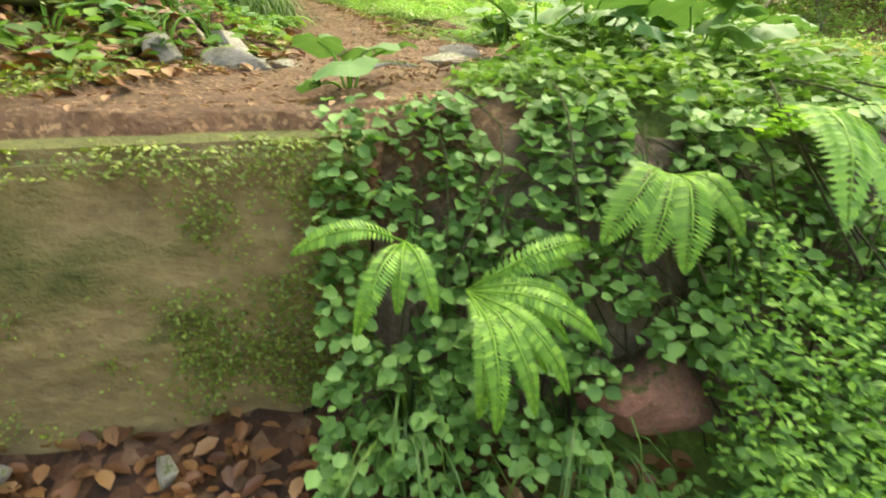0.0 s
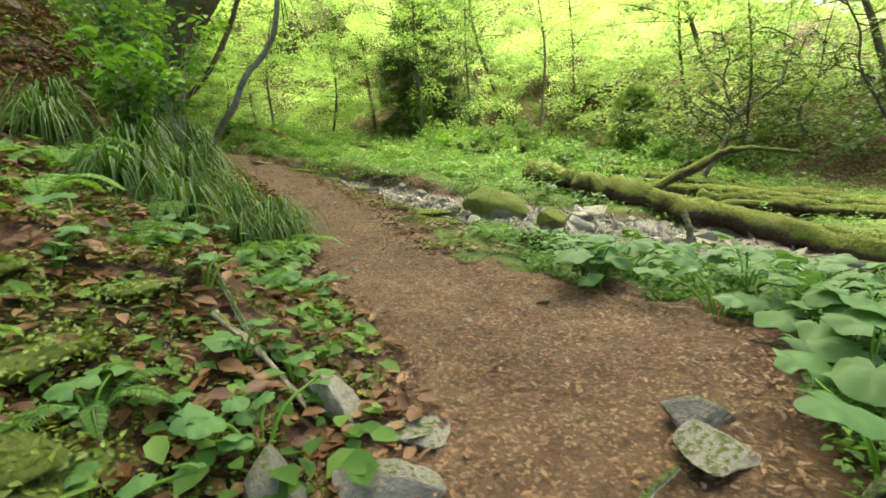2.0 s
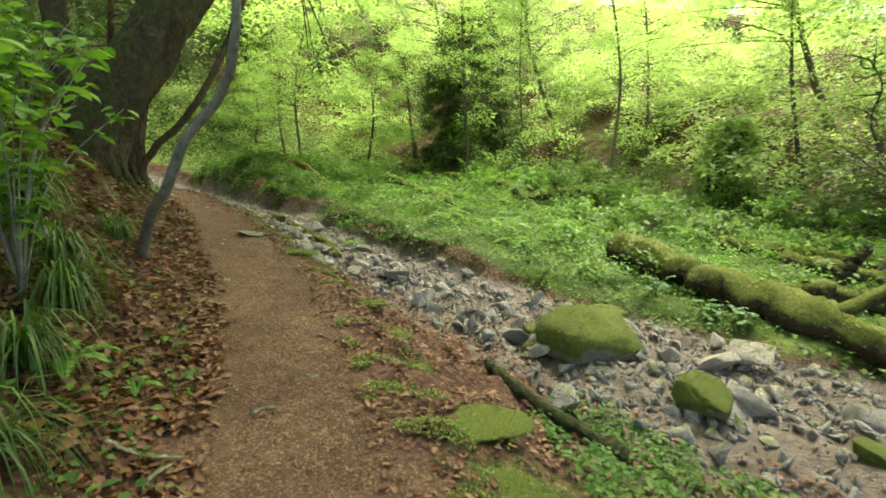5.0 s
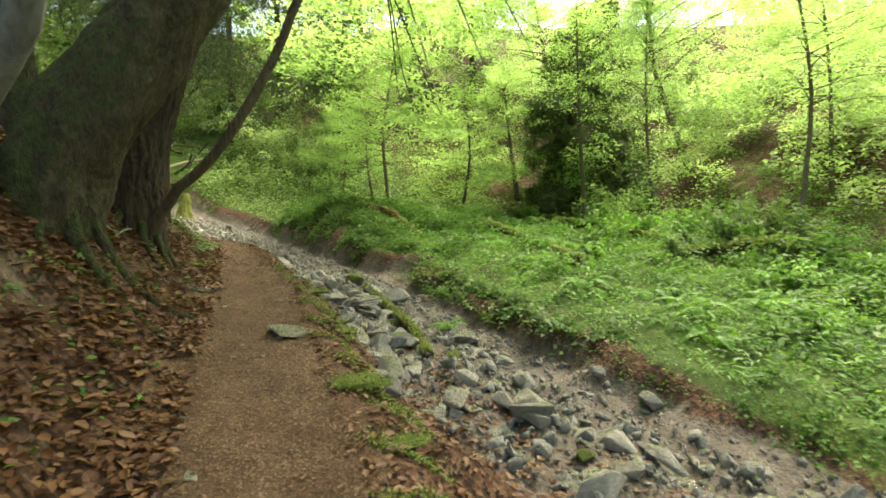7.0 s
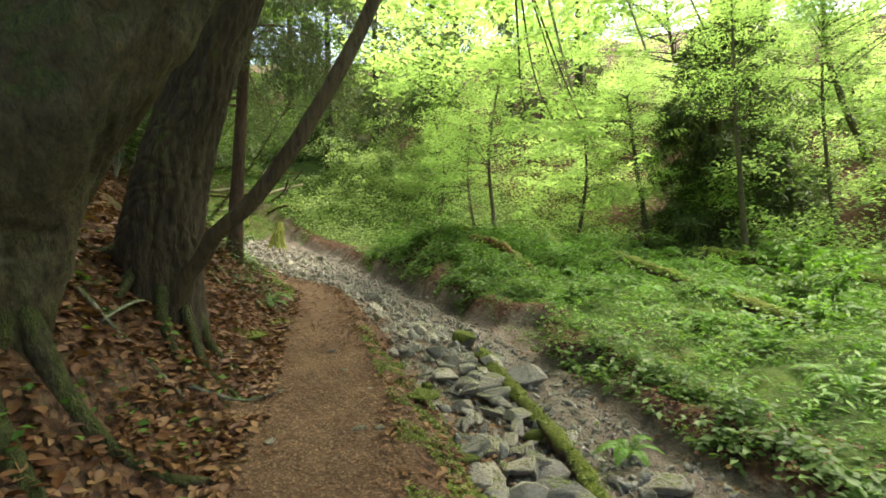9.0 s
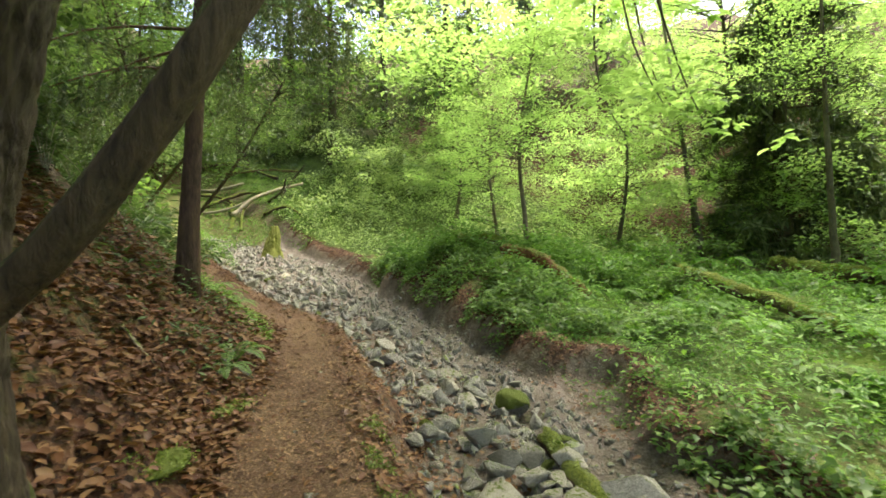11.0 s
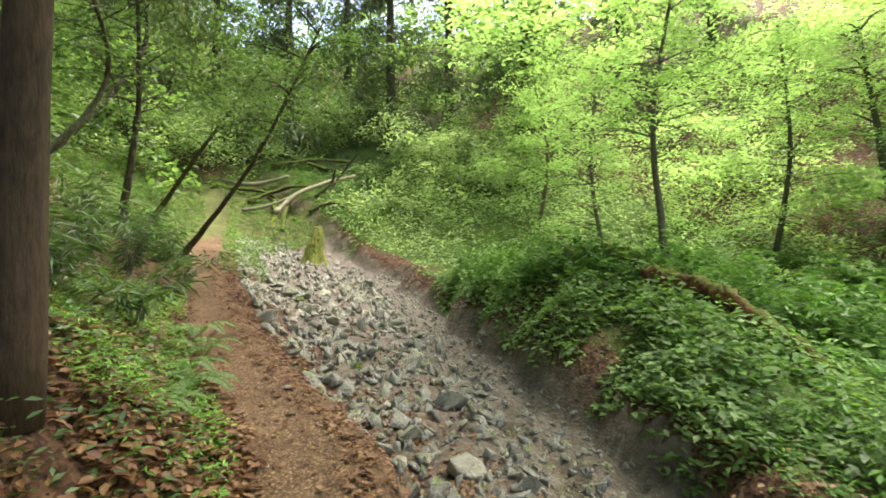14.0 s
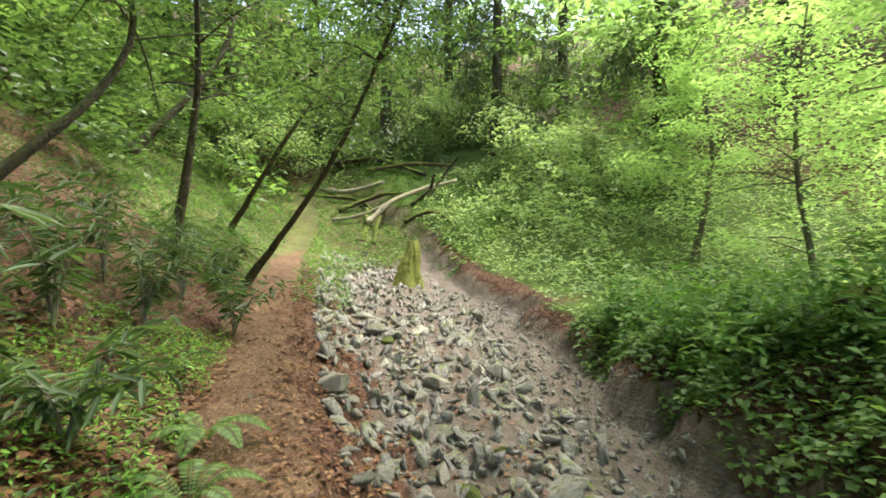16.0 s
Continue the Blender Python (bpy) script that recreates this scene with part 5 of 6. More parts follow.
woods("undergrowth", 48, 8, 26, 4, 17, lambda x, y, pd, pw, sd, sw: (sd > 8) & (sd < 24), LEAF_DEEP_SHADE, 0.18, 2.5, "bushes on the near slope, their green darkened for shade", 122, 150)
woods("undergrowth", 330, 8, 32, 16, 40, lambda x, y, pd, pw, sd, sw: (sd > 8.5) & (sd < 26), LEAF_SUN_TONE, 0.20, 3.0, "bushes on the far slope, their green paled for sunlight", 110, 150)
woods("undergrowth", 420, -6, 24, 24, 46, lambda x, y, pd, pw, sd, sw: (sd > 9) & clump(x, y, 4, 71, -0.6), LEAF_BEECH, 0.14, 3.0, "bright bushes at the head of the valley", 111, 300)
woods("undergrowth", 420, -30, -5, 6, 42, lambda x, y, pd, pw, sd, sw: (pd < -2.6) & (pd > -14) & ((y > 15) | (pd < -5)), LEAF_DEEP_SHADE, 0.17, 3.2, "bushes on the bank above the path, their green darkened for shade", 112, 190, 0.9)
woods("undergrowth", 380, -27, -9, 20, 36, lambda x, y, pd, pw, sd, sw: ((y > 31) | (x < -20.5) | (x > -14) & (y > 28.6)) & ((pd > -3) | (x < -20.5)), LEAF_SUN_TONE, 0.16, 2.4, "bushes at the stream head, their green paled for sunlight", 116, 170, 0.9)
woods("undergrowth", 150, -4, 10, 27, 40, lambda x, y, pd, pw, sd, sw: sd > 8.5, LEAF_SHADE, 0.14, 2.6, "dull green bushes behind the young trees", 124, 220, 0.9)
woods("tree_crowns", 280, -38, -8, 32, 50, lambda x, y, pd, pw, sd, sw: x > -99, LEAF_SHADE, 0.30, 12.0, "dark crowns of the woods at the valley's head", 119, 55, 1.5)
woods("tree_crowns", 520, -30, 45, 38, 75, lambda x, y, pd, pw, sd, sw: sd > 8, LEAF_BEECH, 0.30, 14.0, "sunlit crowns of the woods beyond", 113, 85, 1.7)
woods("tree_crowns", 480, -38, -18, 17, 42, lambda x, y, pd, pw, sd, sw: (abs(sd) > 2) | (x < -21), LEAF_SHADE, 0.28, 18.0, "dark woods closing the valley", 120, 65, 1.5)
woods("tree_crowns", 300, 10, 26, 3, 19, lambda x, y, pd, pw, sd, sw: sd > 9.5, LEAF_SHADE, 0.19, 9.0, "crowns on the near slope, their green toned down for shade", 123, 80, 1.4)
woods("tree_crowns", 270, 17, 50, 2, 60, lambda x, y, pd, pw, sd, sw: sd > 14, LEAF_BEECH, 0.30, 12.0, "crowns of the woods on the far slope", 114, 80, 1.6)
woods("tree_crowns", 460, -34, -9, 5, 44, lambda x, y, pd, pw, sd, sw: pd < -5, LEAF_DEEP_SHADE, 0.36, 11.0, "crowns of the woods above the bank", 115, 45, 1.6)
# added behind the camera, never in view; it only holds back light from there
woods("tree_crowns", 260, -30, 30, -30, -6, lambda x, y, pd, pw, sd, sw: x > -99, LEAF_SHADE, 0.5, 10.0, "unseen crowns added behind the start of the walk", 117, 25, 1.6)


def herb_clumps():
    """Knee-high plants that stand up from the terrace's carpet."""
    r = np.random.RandomState(121)
    for mat, k, label in ((LEAF_HERB, 300, "knee-high leafy plants on the terrace"), (LEAF_SHADE, 130, "leafy seedlings on the terrace")):
        c = level(places(k, -6, 12, 10.5, 30, r, lambda x, y, pd, pw, sd, sw: (sd > sw + 0.9) & clump(x, y, 3.0, 76, -0.3)))
        c[:, 2] += r.uniform(0.12, 0.55, len(c))
        tagged(leaf_mass("undergrowth", pads(c, r.uniform(0.25, 0.6, len(c)), 210, r, 0.2), mat, 0.10, r, 0.65), label, "undergrowth", kind="stuff")


herb_clumps()


def shading_canopy():
    """Leaf pads added overhead, mostly above the view, to shade path and stream."""
    r = np.random.RandomState(118)
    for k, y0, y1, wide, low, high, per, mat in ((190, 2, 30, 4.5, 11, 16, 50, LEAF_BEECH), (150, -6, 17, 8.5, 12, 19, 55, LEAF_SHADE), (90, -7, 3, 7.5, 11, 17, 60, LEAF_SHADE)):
        y = r.uniform(y0, y1, k)
        c = np.column_stack([2.5 - 0.42 * y + r.uniform(-wide, wide, k), y + 7, r.uniform(low, high, k)])
        tagged(leaf_mass("canopy", pads(c, r.uniform(0.9, 1.8, k), per, r, 0.15), mat, 0.26, r, 0.7), "leaf layer added above the view to shade the ground", "foliage", kind="stuff")


shading_canopy()


def shrub(x, y, tall, leaf, slim, count, mat, label, seed, spread_out=0.5, name="shrub"):
    r = np.random.RandomState(seed)
    z = height(x, y)
    thing = empty(name, (x, y, z))
    c, d = [], []
    for k in range(count):
        a, o = r.rand() * 6.283, spread_out * r.uniform(0.3, 1)
        tip = np.array([o * math.cos(a), o * math.sin(a), tall * r.uniform(0.6, 1)])
        line = curve_points([(0, 0, 0), tip * (0.3, 0.3, 0.6), tip], 10)
        v, f = tube_arrays(line, np.linspace(0.007, 0.002, 10), 5)
        mesh_object("stem", v, f, BARK_GREY, thing)
        for i in range(3, 10):
            for _ in range(3):
                b = r.rand() * 6.283
                c.append(line[i] + r.normal(0, 0.03, 3))
                d.append((math.cos(b), math.sin(b), r.normal(-0.25, 0.25)))
    c, d = np.array(c), np.array(d)
    n = np.column_stack([r.normal(0, 0.25, len(c)), r.normal(0, 0.25, len(c)), np.ones(len(c))])
    L = leaf * r.uniform(0.7, 1.2, len(c))
    v, f = oval_arrays(c, d, n, L, L * slim)
    tagged(mesh_object("foliage", v, f, mat, thing, flat=True), kind="stuff")
    return tagged(thing, label, "shrub")


for k, (x, y, tall) in enumerate(((-9.6, 17.4, 1.0), (-10.4, 17.9, 1.1), (-11.2, 18.6, 1.2), (-10.2, 16.9, 1.3), (-9.2, 16.4, 1.2), (-11.9, 19.5, 1.1), (-12.6, 19.4, 1.3), (-11.4, 17.6, 1.4), (-13.0, 20.4, 1.2), (-8.8, 15.6, 1.1), (-12.2, 20.6, 0.9), (-13.8, 21.4, 1.0), (-9.9, 18.3, 0.7), (-8.4, 14.9, 1.2))):
    shrub(x, y, tall, 0.20, 0.17, 9, LEAF_DEEP_SHADE, "bamboo grass with long narrow leaves on the bank", 900 + k, 0.6, "bamboo_grass")
for k, (x, y, tall) in enumerate(((-3.2, 7.5, 2.0), (-3.9, 8.0, 1.7), (-3.2, 6.2, 1.1), (-4.6, 9.6, 1.6), (-4.3, 8.8, 1.4))):
    shrub(x, y, tall, 0.13, 0.55, 16, (LEAF_FERN, LEAF_IVY)[k % 2], "leafy shrub growing above the sedges", 930 + k, 0.7)


# bushes and seedlings that stand up from the terrace, taller towards the far side
r_bush = np.random.RandomState(960)
for k, (x, y) in enumerate(places(58, -5.5, 11, 13.5, 29, r_bush, lambda x, y, pd, pw, sd, sw: (sd > sw + 2.2) & (sd < 11) & clump(x, y, 2.4, 76, -0.25))):
    far = float(smooth((along(STREAM, np.array([x]), np.array([y]))[0][0] - 3.0) / 5.0))
    shrub(x, y, r_bush.uniform(0.35, 0.65) + 0.75 * far * r_bush.rand(), 0.10 + 0.04 * far, 0.5, 8 + int(7 * far), (LEAF_SHADE, LEAF_HERB, LEAF_FERN)[k % 3], "leafy green bush growing on the terrace", 961 + k, 0.45 + 0.35 * far, "bush")


# crooked, nearly bare little trees on the shaded slope
def bare_tree(x, y, tall, lean, seed):
    r = np.random.RandomState(seed)
    z = height(x, y)
    tree = empty("crooked_tree", (x, y, z))
    p = [np.array([x, y, z - 0.05])]
    for k in range(6):
        p.append(p[-1] + np.array([lean[0] + r.normal(0, 0.22), lean[1] + r.normal(0, 0.22), tall / 6]))
    settle(limb("trunk", p, 0.06, 0.015, BARK_DULL, count=22, sides=8, seed=seed, flare=0.4), tree)
    line = curve_points(p, 40)
    arms, tips = [], []
    for k in range(16):
        q = line[int(10 + 29 * r.rand())]
        a = r.rand() * 6.283
        d = np.array([math.cos(a), math.sin(a), r.uniform(-0.1, 0.7)]) * r.uniform(0.5, 1.3)
        e = [q, q + d * 0.4 + r.normal(0, 0.1, 3), q + d * 0.75 + r.normal(0, 0.15, 3), q + d + r.normal(0, 0.2, 3)]
        arms.append(tube_arrays(curve_points(e, 9), np.linspace(0.022, 0.005, 9), 5))
        for _ in range(3):
            f = np.array(e[2]) + r.normal(0, 0.4, 3) + d * 0.3
            arms.append(tube_arrays(curve_points([e[1 + r.randint(2)], (e[2] + f) / 2 + r.normal(0, 0.06, 3), f], 6), np.linspace(0.009, 0.003, 6), 4))
            tips.append(f)
    v, f = joined(arms)
    settle(tagged(mesh_object("twig_work", v, f, BARK), kind="stuff"), tree)
    settle(tagged(leaf_mass("crown", pads(np.array(tips), r.uniform(0.12, 0.3, len(tips)), 260, r, 0.1), LEAF_SUN_TONE, 0.06, r, 0.75), kind="stuff"), tree)
    return tagged(tree, "small crooked tree with bare twisting twigs on the slope", "tree")


for k, (x, y, tall, lean) in enumerate(((10.3, 14.6, 4.2, (-0.12, 0.0)), (12.2, 15.2, 4.6, (0.1, 0.0)), (12.8, 12.6, 4.4, (-0.3, 0.05)), (11.4, 9.4, 3.6, (-0.3, 0.0)), (6.35, 11.6, 3.4, (0.34, 0.05)))):
    bare_tree(x, y, tall, lean, 1040 + k)


# ---- plants that can be told apart ----
def fern_mesh(seed, fronds=7, reach=0.5, wide=0.22, fan=6.283, aim=0.0):
    """A fern as a list of frond arrays, growing from the origin."""
    r = np.random.RandomState(seed)
    out = []
    for k in range(fronds):
        a = aim + fan * (k / fronds - 0.5 * (fan < 6)) + r.normal(0, 0.15)
        ln = reach * r.uniform(0.75, 1.15)
        d = np.array([math.cos(a), math.sin(a), 0])
        line = curve_points([(0, 0, 0), d * ln * 0.4 + (0, 0, ln * 0.42), d * ln * 0.8 + (0, 0, ln * 0.42), d * ln * 1.1 + (0, 0, ln * 0.2)], 36)
        stem = tube_arrays(line[::5], np.linspace(0.004, 0.0015, len(line[::5])), 4)
        side = np.array([-d[1], d[0], 0])
        i = np.arange(5, 36)
        w = ln * wide * np.sin(np.linspace(0.5, 3.1, len(i))) + 0.004
        tan = unit(np.gradient(line, axis=0))[i]
        nor = np.cross(side, tan) * -1
        arr = [stem]
        for s in (1, -1):
            arr.append(leaf_arrays(line[i], side * s + tan * 0.35 - np.array([0, 0, 0.15]), nor, w, np.full(len(i), ln * 0.045)))
        out.append(joined(arr))
    return out


def fern(x, y, reach, seed, label="green fern growing on the bank", fronds=7, lean=(0, 0), z=None, mat=LEAF_FERN, wide=0.22, fan=6.283, aim=0.0):
    thing = empty("fern", (x, y, height(x, y) if z is None else z))
    thing.rotation_euler = (lean[0], lean[1], 0)
    for v, f in fern_mesh(seed, fronds, reach, wide, fan, aim):
        mesh_object("frond", v, f, mat, thing, flat=True)
    return tagged(thing, label, "fern")


def tussock(x, y, size, seed, blades=140, label="arching tussock of green sedge on the bank", z=None):
    r = np.random.RandomState(seed)
    z = height(x, y) if z is None else z
    arr = []
    for _ in range(blades):
        a, ln = r.rand() * 6.283, size * r.uniform(0.6, 1.15)
        d = np.array([math.cos(a), math.sin(a), 0])
        out, up = r.uniform(0.35, 0.9), r.uniform(0.35, 0.75)
        line = curve_points([d * 0.02, d * ln * out * 0.4 + (0, 0, ln * up), d * ln * out * 0.85 + (0, 0, ln * up * 0.7), d * ln * out * 1.1 + (0, 0, -ln * 0.08)], 7)
        s = np.array([-d[1], d[0], 0.0]) * np.linspace(1, 0.12, 7)[:, None] * 0.009 * size / 0.5
        v = np.stack([line + s, line - s], 1).reshape(-1, 3)
        q = np.arange(6)[:, None] * 2 + np.array([[0, 1, 3]])
        arr.append((v, np.concatenate([q, np.arange(6)[:, None] * 2 + np.array([[0, 3, 2]])])))
    thing = empty("sedge_tussock", (x, y, z))
    for k in range(6):
        v, f = joined(arr[k::6])
        mesh_object("leaf_tuft", v, f, LEAF_GRASS, thing)
    return tagged(thing, label, "sedge")


def broad_leaf(size, r):
    """A kidney-shaped leaf with a wavy, toothed rim."""
    k = 26
    th = np.linspace(-2.75, 2.75, k)
    rad = size * (0.5 + 0.10 * np.cos(th) + 0.03 * np.cos(th * 9 + r.rand() * 6) + 0.02 * r.normal(0, 1, k))
    rim = np.stack([rad * np.cos(th) + size * 0.1, rad * np.sin(th), size * (-0.10 + 0.05 * np.sin(th * 4 + r.rand() * 6))], 1)
    half = rim * 0.55 + (0, 0, size * 0.03 + 0.02 * size)
    v = np.concatenate([[(0, 0, -0.02 * size)], half, rim])
    i = np.arange(k - 1)
    f = np.concatenate([np.stack([np.zeros(k - 1, int), 1 + i, 2 + i], 1), np.stack([1 + i, 1 + k + i, 2 + k + i], 1), np.stack([1 + i, 2 + k + i, 2 + i], 1)])
    return v, f


def butterbur(x, y, leaves, seed, label="butterbur plant with large round soft leaves"):
    r = np.random.RandomState(seed)
    z = height(x, y)
    plant = empty("butterbur", (x, y, z))
    for dx, dy, h, size in leaves:
        tip = Vector((dx, dy, h))
        v, f = broad_leaf(size, r)
        leaf = mesh_object("leaf", v, f, LEAF_BROAD, plant)
        turned = Matrix.Translation(tip) @ Euler((r.normal(0, 0.22), r.normal(0.1, 0.22), r.rand() * 6.283)).to_matrix().to_4x4()
        leaf.matrix_basis = turned
        v, f = tube_arrays(curve_points([(0.1 * dx, 0.1 * dy, -0.02), (dx * 0.4, dy * 0.4, h * 0.6), (dx, dy, h - 0.015)], 7), np.linspace(0.006, 0.004, 7), 6)
        stalk = mesh_object("stalk", v, f, LEAF_FERN, leaf)
        stalk.matrix_parent_inverse = turned.inverted()
    return tagged(plant, label, "plant")


def butterbur_patch(k, x0, x1, y0, y1, test, seed, group):
    r = np.random.RandomState(seed)
    for n, (x, y) in enumerate(places(k, x0, x1, y0, y1, r, test)):
        leaves = [(r.normal(0, 0.13), r.normal(0, 0.13), r.uniform(0.10, 0.30), r.uniform(0.12, 0.21)) for _ in range(r.randint(4, 7))]
        tagged(butterbur(x, y, leaves, seed + n), group=group)


butterbur(-0.33, 1.80, [(-0.10, 0.03, 0.16, 0.19), (0.04, -0.14, 0.09, 0.22), (0.17, 0.0, 0.14, 0.19), (0.05, 0.08, 0.12, 0.14), (-0.08, -0.2, 0.03, 0.08)], 500)
butterbur(0.62, 2.35, [(0.0, 0.0, 0.28, 0.22), (-0.12, -0.12, 0.2, 0.2), (0.15, 0.1, 0.24, 0.24), (0.1, -0.16, 0.16, 0.2)], 501)
butterbur(0.55, 1.85, [(0.0, 0.0, 0.2, 0.2), (0.14, -0.1, 0.26, 0.24), (0.1, 0.14, 0.22, 0.2), (-0.12, 0.06, 0.12, 0.15)], 502)
butterbur(0.95, 2.05, [(0.0, 0.05, 0.24, 0.24), (0.15, -0.1, 0.28, 0.22), (-0.1, 0.16, 0.2, 0.2)], 503)
butterbur_patch(26, 0.15, 2.6, 1.5, 4.2, lambda x, y, pd, pw, sd, sw: (pd > pw + 0.05) & (x < 0.4 + 0.5 * y), 510, "butterbur beside the path")
butterbur_patch(40, 0.4, 3.6, 3.8, 6.6, lambda x, y, pd, pw, sd, sw: (pd > pw + 0.2) & (sd < -sw + 0.2), 560, "butterbur above the stream")

for k, (x, y, s) in enumerate(((-3.3, 8.0, 0.5), (-3.7, 8.3, 0.5), (-2.75, 6.9, 0.45), (-2.2, 5.75, 0.5), (-2.5, 6.3, 0.5), (-3.1, 6.4, 0.55), (-3.4, 7.1, 0.55), (-1.9, 4.9, 0.4), (-3.6, 5.8, 0.6), (-3.0, 7.6, 0.5),
                               (-4.1, 8.9, 0.45), (-2.5, 4.4, 0.45), (-3.9, 7.4, 0.55), (-3.6, 9.2, 0.4), (-3.3, 5.2, 0.55),
                               (-1.78, 5.3, 0.5), (-1.66, 5.65, 0.42), (-1.9, 6.05, 0.5), (-2.65, 5.05, 0.65), (-2.5, 5.55, 0.6), (-2.15, 4.5, 0.5), (-2.95, 5.7, 0.6))):
    tussock(x, y, s, 600 + k)
for k, (x, y, s) in enumerate(((-1.62, 5.05, 0.32), (-2.7, 7.1, 0.25), (-6.75, 15.9, 0.33), (-6.5, 15.5, 0.25), (-8.2, 17.4, 0.3), (-2.1, 14.6, 0.3), (0.9, 15.6, 0.5), (-0.4, 17.2, 0.45), (2.4, 15.2, 0.5), (3.4, 16.6, 0.55), (0.3, 19.2, 0.5), (-2.1, 20.6, 0.45), (1.9, 18.4, 0.5), (5.0, 14.4, 0.55), (-0.6, 26.5, 0.8), (0.2, 24.5, 0.7), (-0.9, 24.0, 0.6), (1.2, 14.5, 0.5), (0.2, 5.9, 0.3), (-8.6, 17.9, 0.35), (-9.4, 18.7, 0.35), (-9.0, 18.2, 0.3), (-10.0, 19.1, 0.35))):
    fern(x, y, s, 700 + k, mat=LEAF_SHADE if x < -6 else LEAF_FERN)


# small lobed plants and ferns on the bank beside the first steps
r_lobe = np.random.RandomState(1300)
for k, (x, y) in enumerate(((-1.36, 2.7), (-1.37, 2.33), (-1.24, 2.37), (-1.22, 2.8), (-1.62, 2.3), (-1.5, 2.05), (-1.55, 3.0), (-1.75, 3.3), (-1.45, 3.3), (-1.4, 3.75), (-1.47, 4.64), (-1.26, 3.95), (-1.6, 4.2), (-1.9, 3.9), (-2.0, 2.9), (-2.2, 3.4))):
    leaves = [(r_lobe.normal(0, 0.07), r_lobe.normal(0, 0.07), r_lobe.uniform(0.05, 0.15), r_lobe.uniform(0.07, 0.12)) for _ in range(r_lobe.randint(4, 7))]
    tagged(butterbur(x, y, leaves, 1310 + k, "young broad-leaved plant on the leafy bank"), group="young plants on the bank")
for k, (x, y, reach) in enumerate(((-1.63, 2.34, 0.2), (-1.54, 5.06, 0.3), (-2.18, 4.35, 0.32), (-2.5, 3.7, 0.34), (-2.0, 3.5, 0.28), (-2.9, 4.6, 0.4), (-1.75, 4.55, 0.28), (-2.44, 7.3, 0.14), (-3.1, 5.15, 0.4))):
    fern(x, y, reach, 1340 + k, "green fern on the leafy bank", mat=(LEAF_HERB, LEAF_FERN)[k % 2])


for k, (x, y) in enumerate(((3.0, 10.3), (3.25, 10.0), (2.6, 11.0))):
    butterbur(x, y, [(r_lobe.normal(0, 0.12), r_lobe.normal(0, 0.12), r_lobe.uniform(0.1, 0.28), r_lobe.uniform(0.10, 0.16)) for _ in range(8)], 1330 + k, "leafy plant growing beside the fallen trunk")
r_fern = np.random.RandomState(1100)
for k, (x, y) in enumerate(places(46, -4.5, 9, 12.5, 26, r_fern, lambda x, y, pd, pw, sd, sw: (sd > sw + 0.9) & (sd < 9.5) & clump(x, y, 1.7, 78, 0.0))):
    fern(x, y, r_fern.uniform(0.3, 0.6), 1101 + k, "green fern spreading among the herbs", mat=(LEAF_FERN, LEAF_HERB)[k % 2])


# ---- creepers on the wall's overgrown side ----
def bank_face(k, x0, x1, r, out=0.08):
    """Points on the steep overgrown face beside the wall."""
    x, u = r.uniform(x0, x1, k), r.rand(k)
    edge = wall_face(x) + 0.06
    y = edge + 0.06 - 0.42 * u - out * r.rand(k)
    z = ground(x, edge + 0.15)[0] * (1 - u) + u * (ground(x, edge - 0.4)[0] + 0.02) + 0.05 * r.rand(k)
    return x, y, np.maximum(z, ground(x, y)[0] + 0.01)


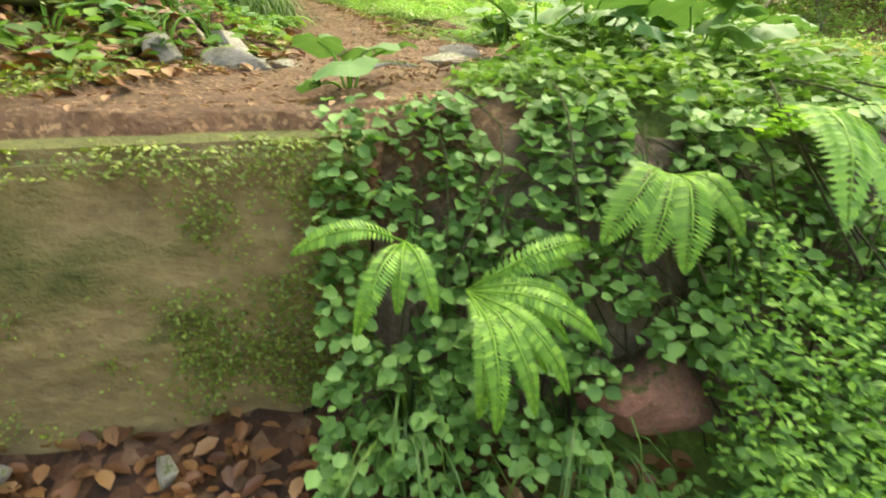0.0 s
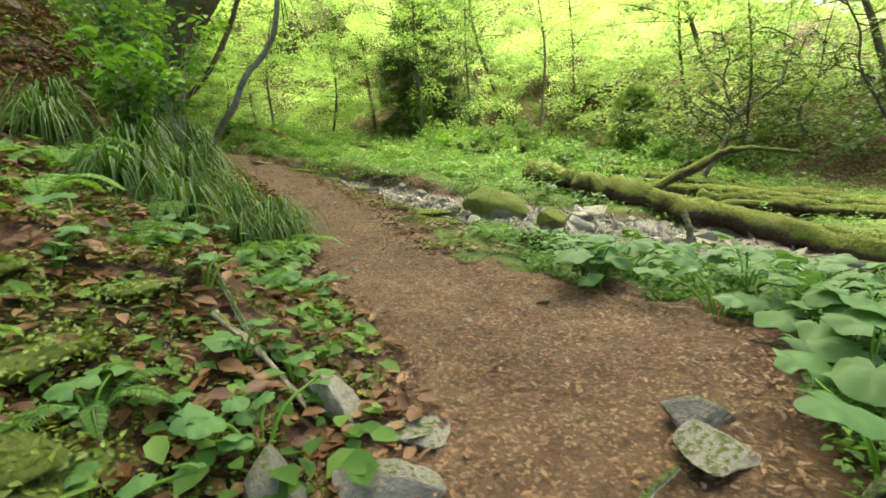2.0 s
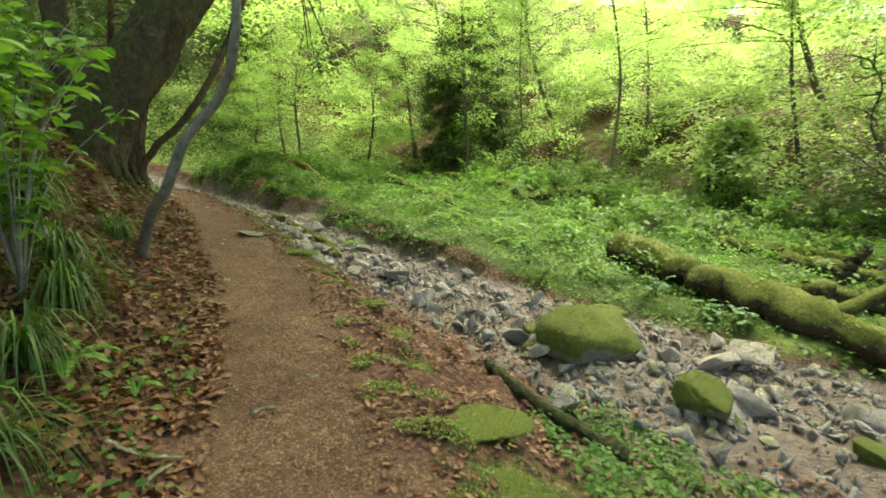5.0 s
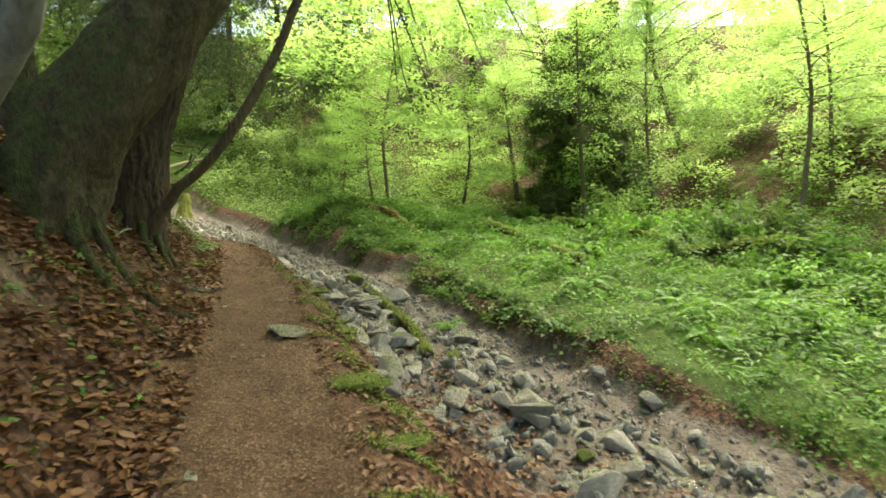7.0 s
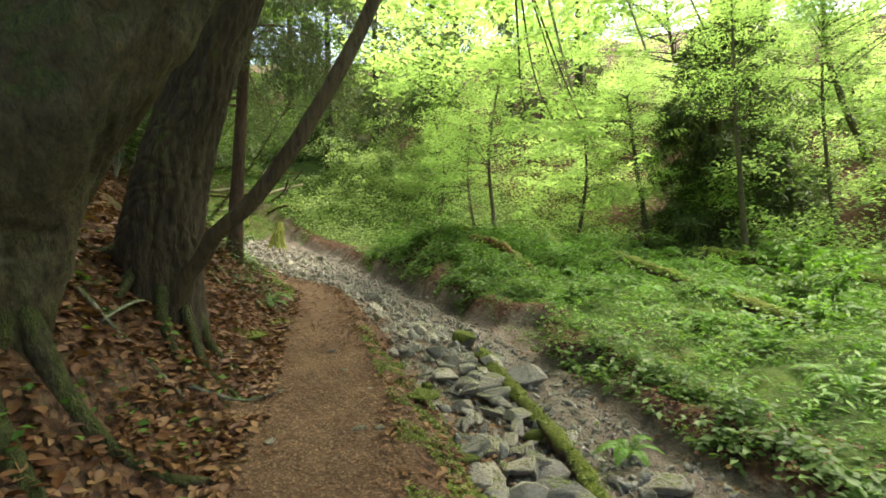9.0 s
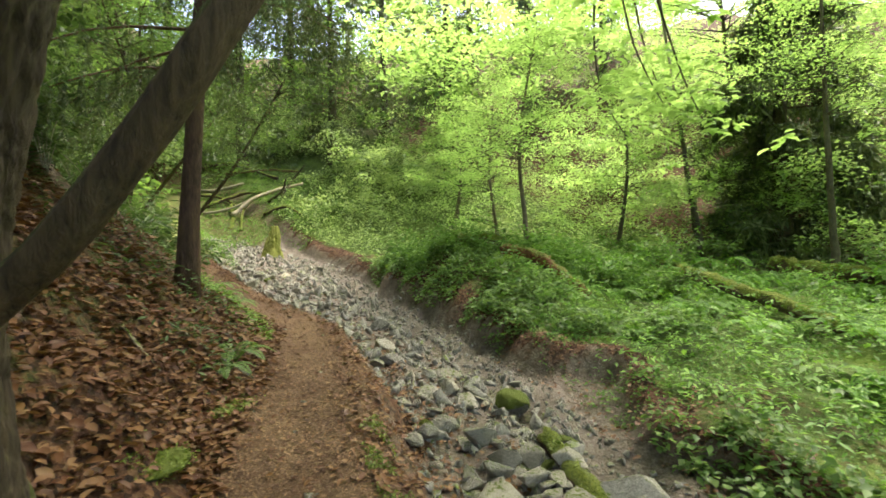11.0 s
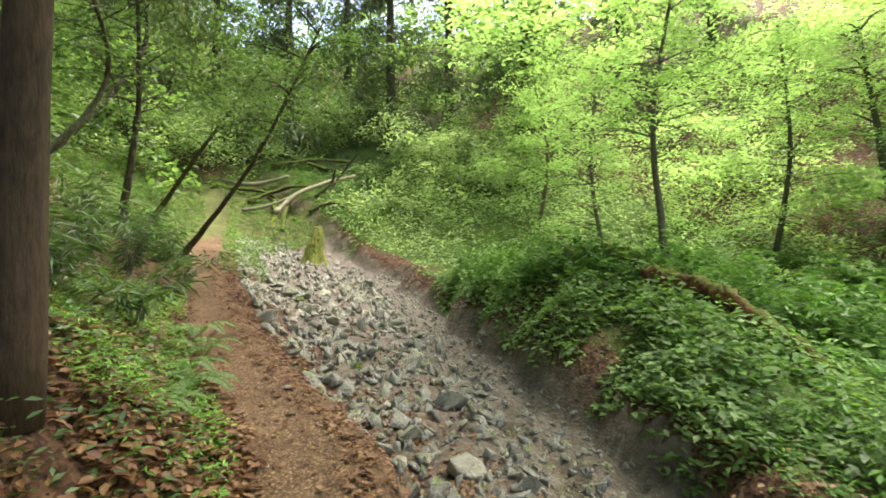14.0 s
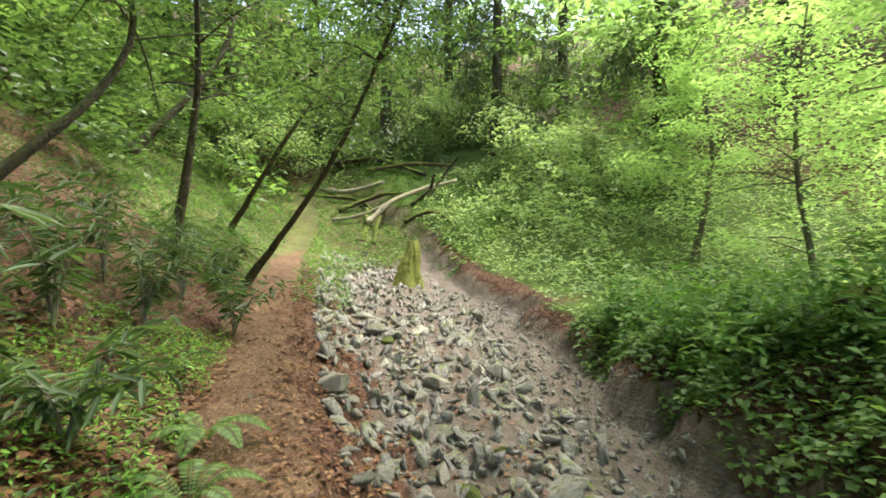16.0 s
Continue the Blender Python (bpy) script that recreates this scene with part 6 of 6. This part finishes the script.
def overgrown_bank():
    r = np.random.RandomState(800)
    x, y, z = bank_face(6500, -0.28, 1.15, r, 0.12)
    keep = (waves(x * 3, z * 3, 1.0, 801) > -0.42) & (np.hypot(x - 0.50, z - 0.72) > 0.15)
    v = leaf_mass("creepers", np.stack([x, y, z], 1)[keep], LEAF_IVY, 0.035, r, 0.35, 0.95, lean=np.array([0, -0.5, 0.5]), oval=True)
    tagged(v, "small round-leaved creepers hanging over the bank", "creepers", kind="stuff")
    x, y, z = bank_face(22000, 0.6, 3.0, r, 0.35)
    keep = (waves(x * 2, z * 2, 1.0, 803) > -0.5) & (z < 1.2)
    tagged(leaf_mass("herbs", np.stack([x, y, z], 1)[keep], LEAF_FERN, 0.024, r, 0.4, 0.5, lean=np.array([0, -0.4, 0.2])), "feathery bright green herbs below the brink", "herbs", kind="stuff")
    # moss on the wall
    x, u = r.uniform(-2.0, -0.18, 40000), r.rand(40000)
    z = 0.62 + 0.69 * u
    keep = (waves(x * 2.2, z * 2.2, 1.0, 804) + 0.9 * r.normal(0, 0.45, 40000) + 2.2 * smooth((x + 0.8) / 0.6) - 0.15 + 1.3 * (u > 0.92) - 0.7 * (u > 0.55) * (u < 0.9) > 0.55)
    keep &= r.rand(40000) < 0.8
    c = np.stack([x, wall_face(x) - 0.012 - 0.022 * r.rand(40000), z], 1)[keep]
    tagged(leaf_mass("moss", c, LEAF_MOSS, 0.013, r, 0.3, 0.6, lean=np.array([0, -0.6, 0])), "clumps of green moss on the wall", "moss", kind="stuff")
    x = r.uniform(-2.6, -0.2, 2500)
    c = np.stack([x, wall_face(x) + 0.01 + 0.12 * r.rand(2500), np.full(2500, 1.308)], 1)
    c = c[waves(c[:, 0], c[:, 1], 0.4, 805) > -0.1]
    tagged(leaf_mass("moss", c, LEAF_MOSS, 0.022, r, 0.5, 0.6), "green moss along the top of the wall", "moss", kind="stuff")
    arr = []
    for _ in range(90):
        x = r.uniform(-0.12, 1.8)
        e = float(wall_face(np.array(x))) + 0.02
        z0 = r.uniform(0.8, 1.35)
        arr.append(tube_arrays(curve_points([(x, e + 0.05, z0 + 0.1), (x + r.normal(0, 0.08), e - 0.1, z0), (x + r.normal(0, 0.12), e - 0.2, z0 - r.uniform(0.15, 0.5))], 6), np.full(6, 0.003), 4))
    v, f = joined(arr)
    tagged(mesh_object("roots", v, f, BARK), "thin bare roots and stems hanging from the bank", "roots", kind="stuff")


overgrown_bank()
fern(0.05, 0.95, 0.25, 820, "bright fern hanging from the bank", 10, (0.75, 0.3), 1.02, LEAF_FERN, 0.10, 2.0, -0.35)
fern(-0.08, 0.98, 0.20, 821, "bright fern hanging from the bank", 4, (0.7, 0.1), 1.12, LEAF_FERN, 0.13, 1.8, -1.5)
fern(0.72, 1.2, 0.36, 822, "fern arching over the bank's brink", 5, (0.3, 0.2), 1.28, LEAF_FERN, 0.16, 1.8, -0.7)
fern(0.52, 1.15, 0.24, 823, "fern hanging from the bank's brink", 4, (0.6, 0.0), 1.22, LEAF_FERN, 0.2, 1.6, -1.5)
tussock(-0.08, 0.98, 0.36, 830, 70, "sedge tuft at the foot of the bank")
tussock(0.33, 0.95, 0.32, 831, 60, "sedge tuft at the foot of the bank")


# ---- water in the stream bed ----
def water():
    line = curve_points(STREAM[:, :4], 160)
    tan = unit(np.gradient(line[:, :2], axis=0))
    right = np.column_stack([tan[:, 1], -tan[:, 0]])
    rows = []
    for u in np.linspace(-0.1, 0.75, 7):
        p = line[:, :2] + right * (u * line[:, 3:4])
        rows.append(np.column_stack([p, line[:, 2] - 0.078]))
    v = np.stack(rows, 1).reshape(-1, 3)
    i, j = np.meshgrid(np.arange(159), np.arange(6), indexing="ij")
    f = np.stack([i * 7 + j, i * 7 + j + 1, (i + 1) * 7 + j + 1, (i + 1) * 7 + j], -1).reshape(-1, 4)
    m, t = material("shallow water")
    g = t.nodes.new("ShaderNodeNewGeometry")
    n = noise_tex(t, g.outputs["Position"], 14, 4)
    bump = node(t, "ShaderNodeBump", [("Height", n)], Strength=0.5, Distance=0.02)
    p = node(t, "ShaderNodeBsdfPrincipled", [("Normal", bump.outputs[0])], Base_Color=(0.85, 0.9, 0.8, 1), Roughness=0.06, IOR=1.33, Transmission_Weight=1.0)
    o = t.nodes.new("ShaderNodeOutputMaterial")
    t.links.new(p.outputs[0], o.inputs[0])
    ob = mesh_object("water", v, f, m)
    ob.visible_shadow = False
    tagged(ob, "thin clear water trickling between the stones", "water", kind="structure")


water()
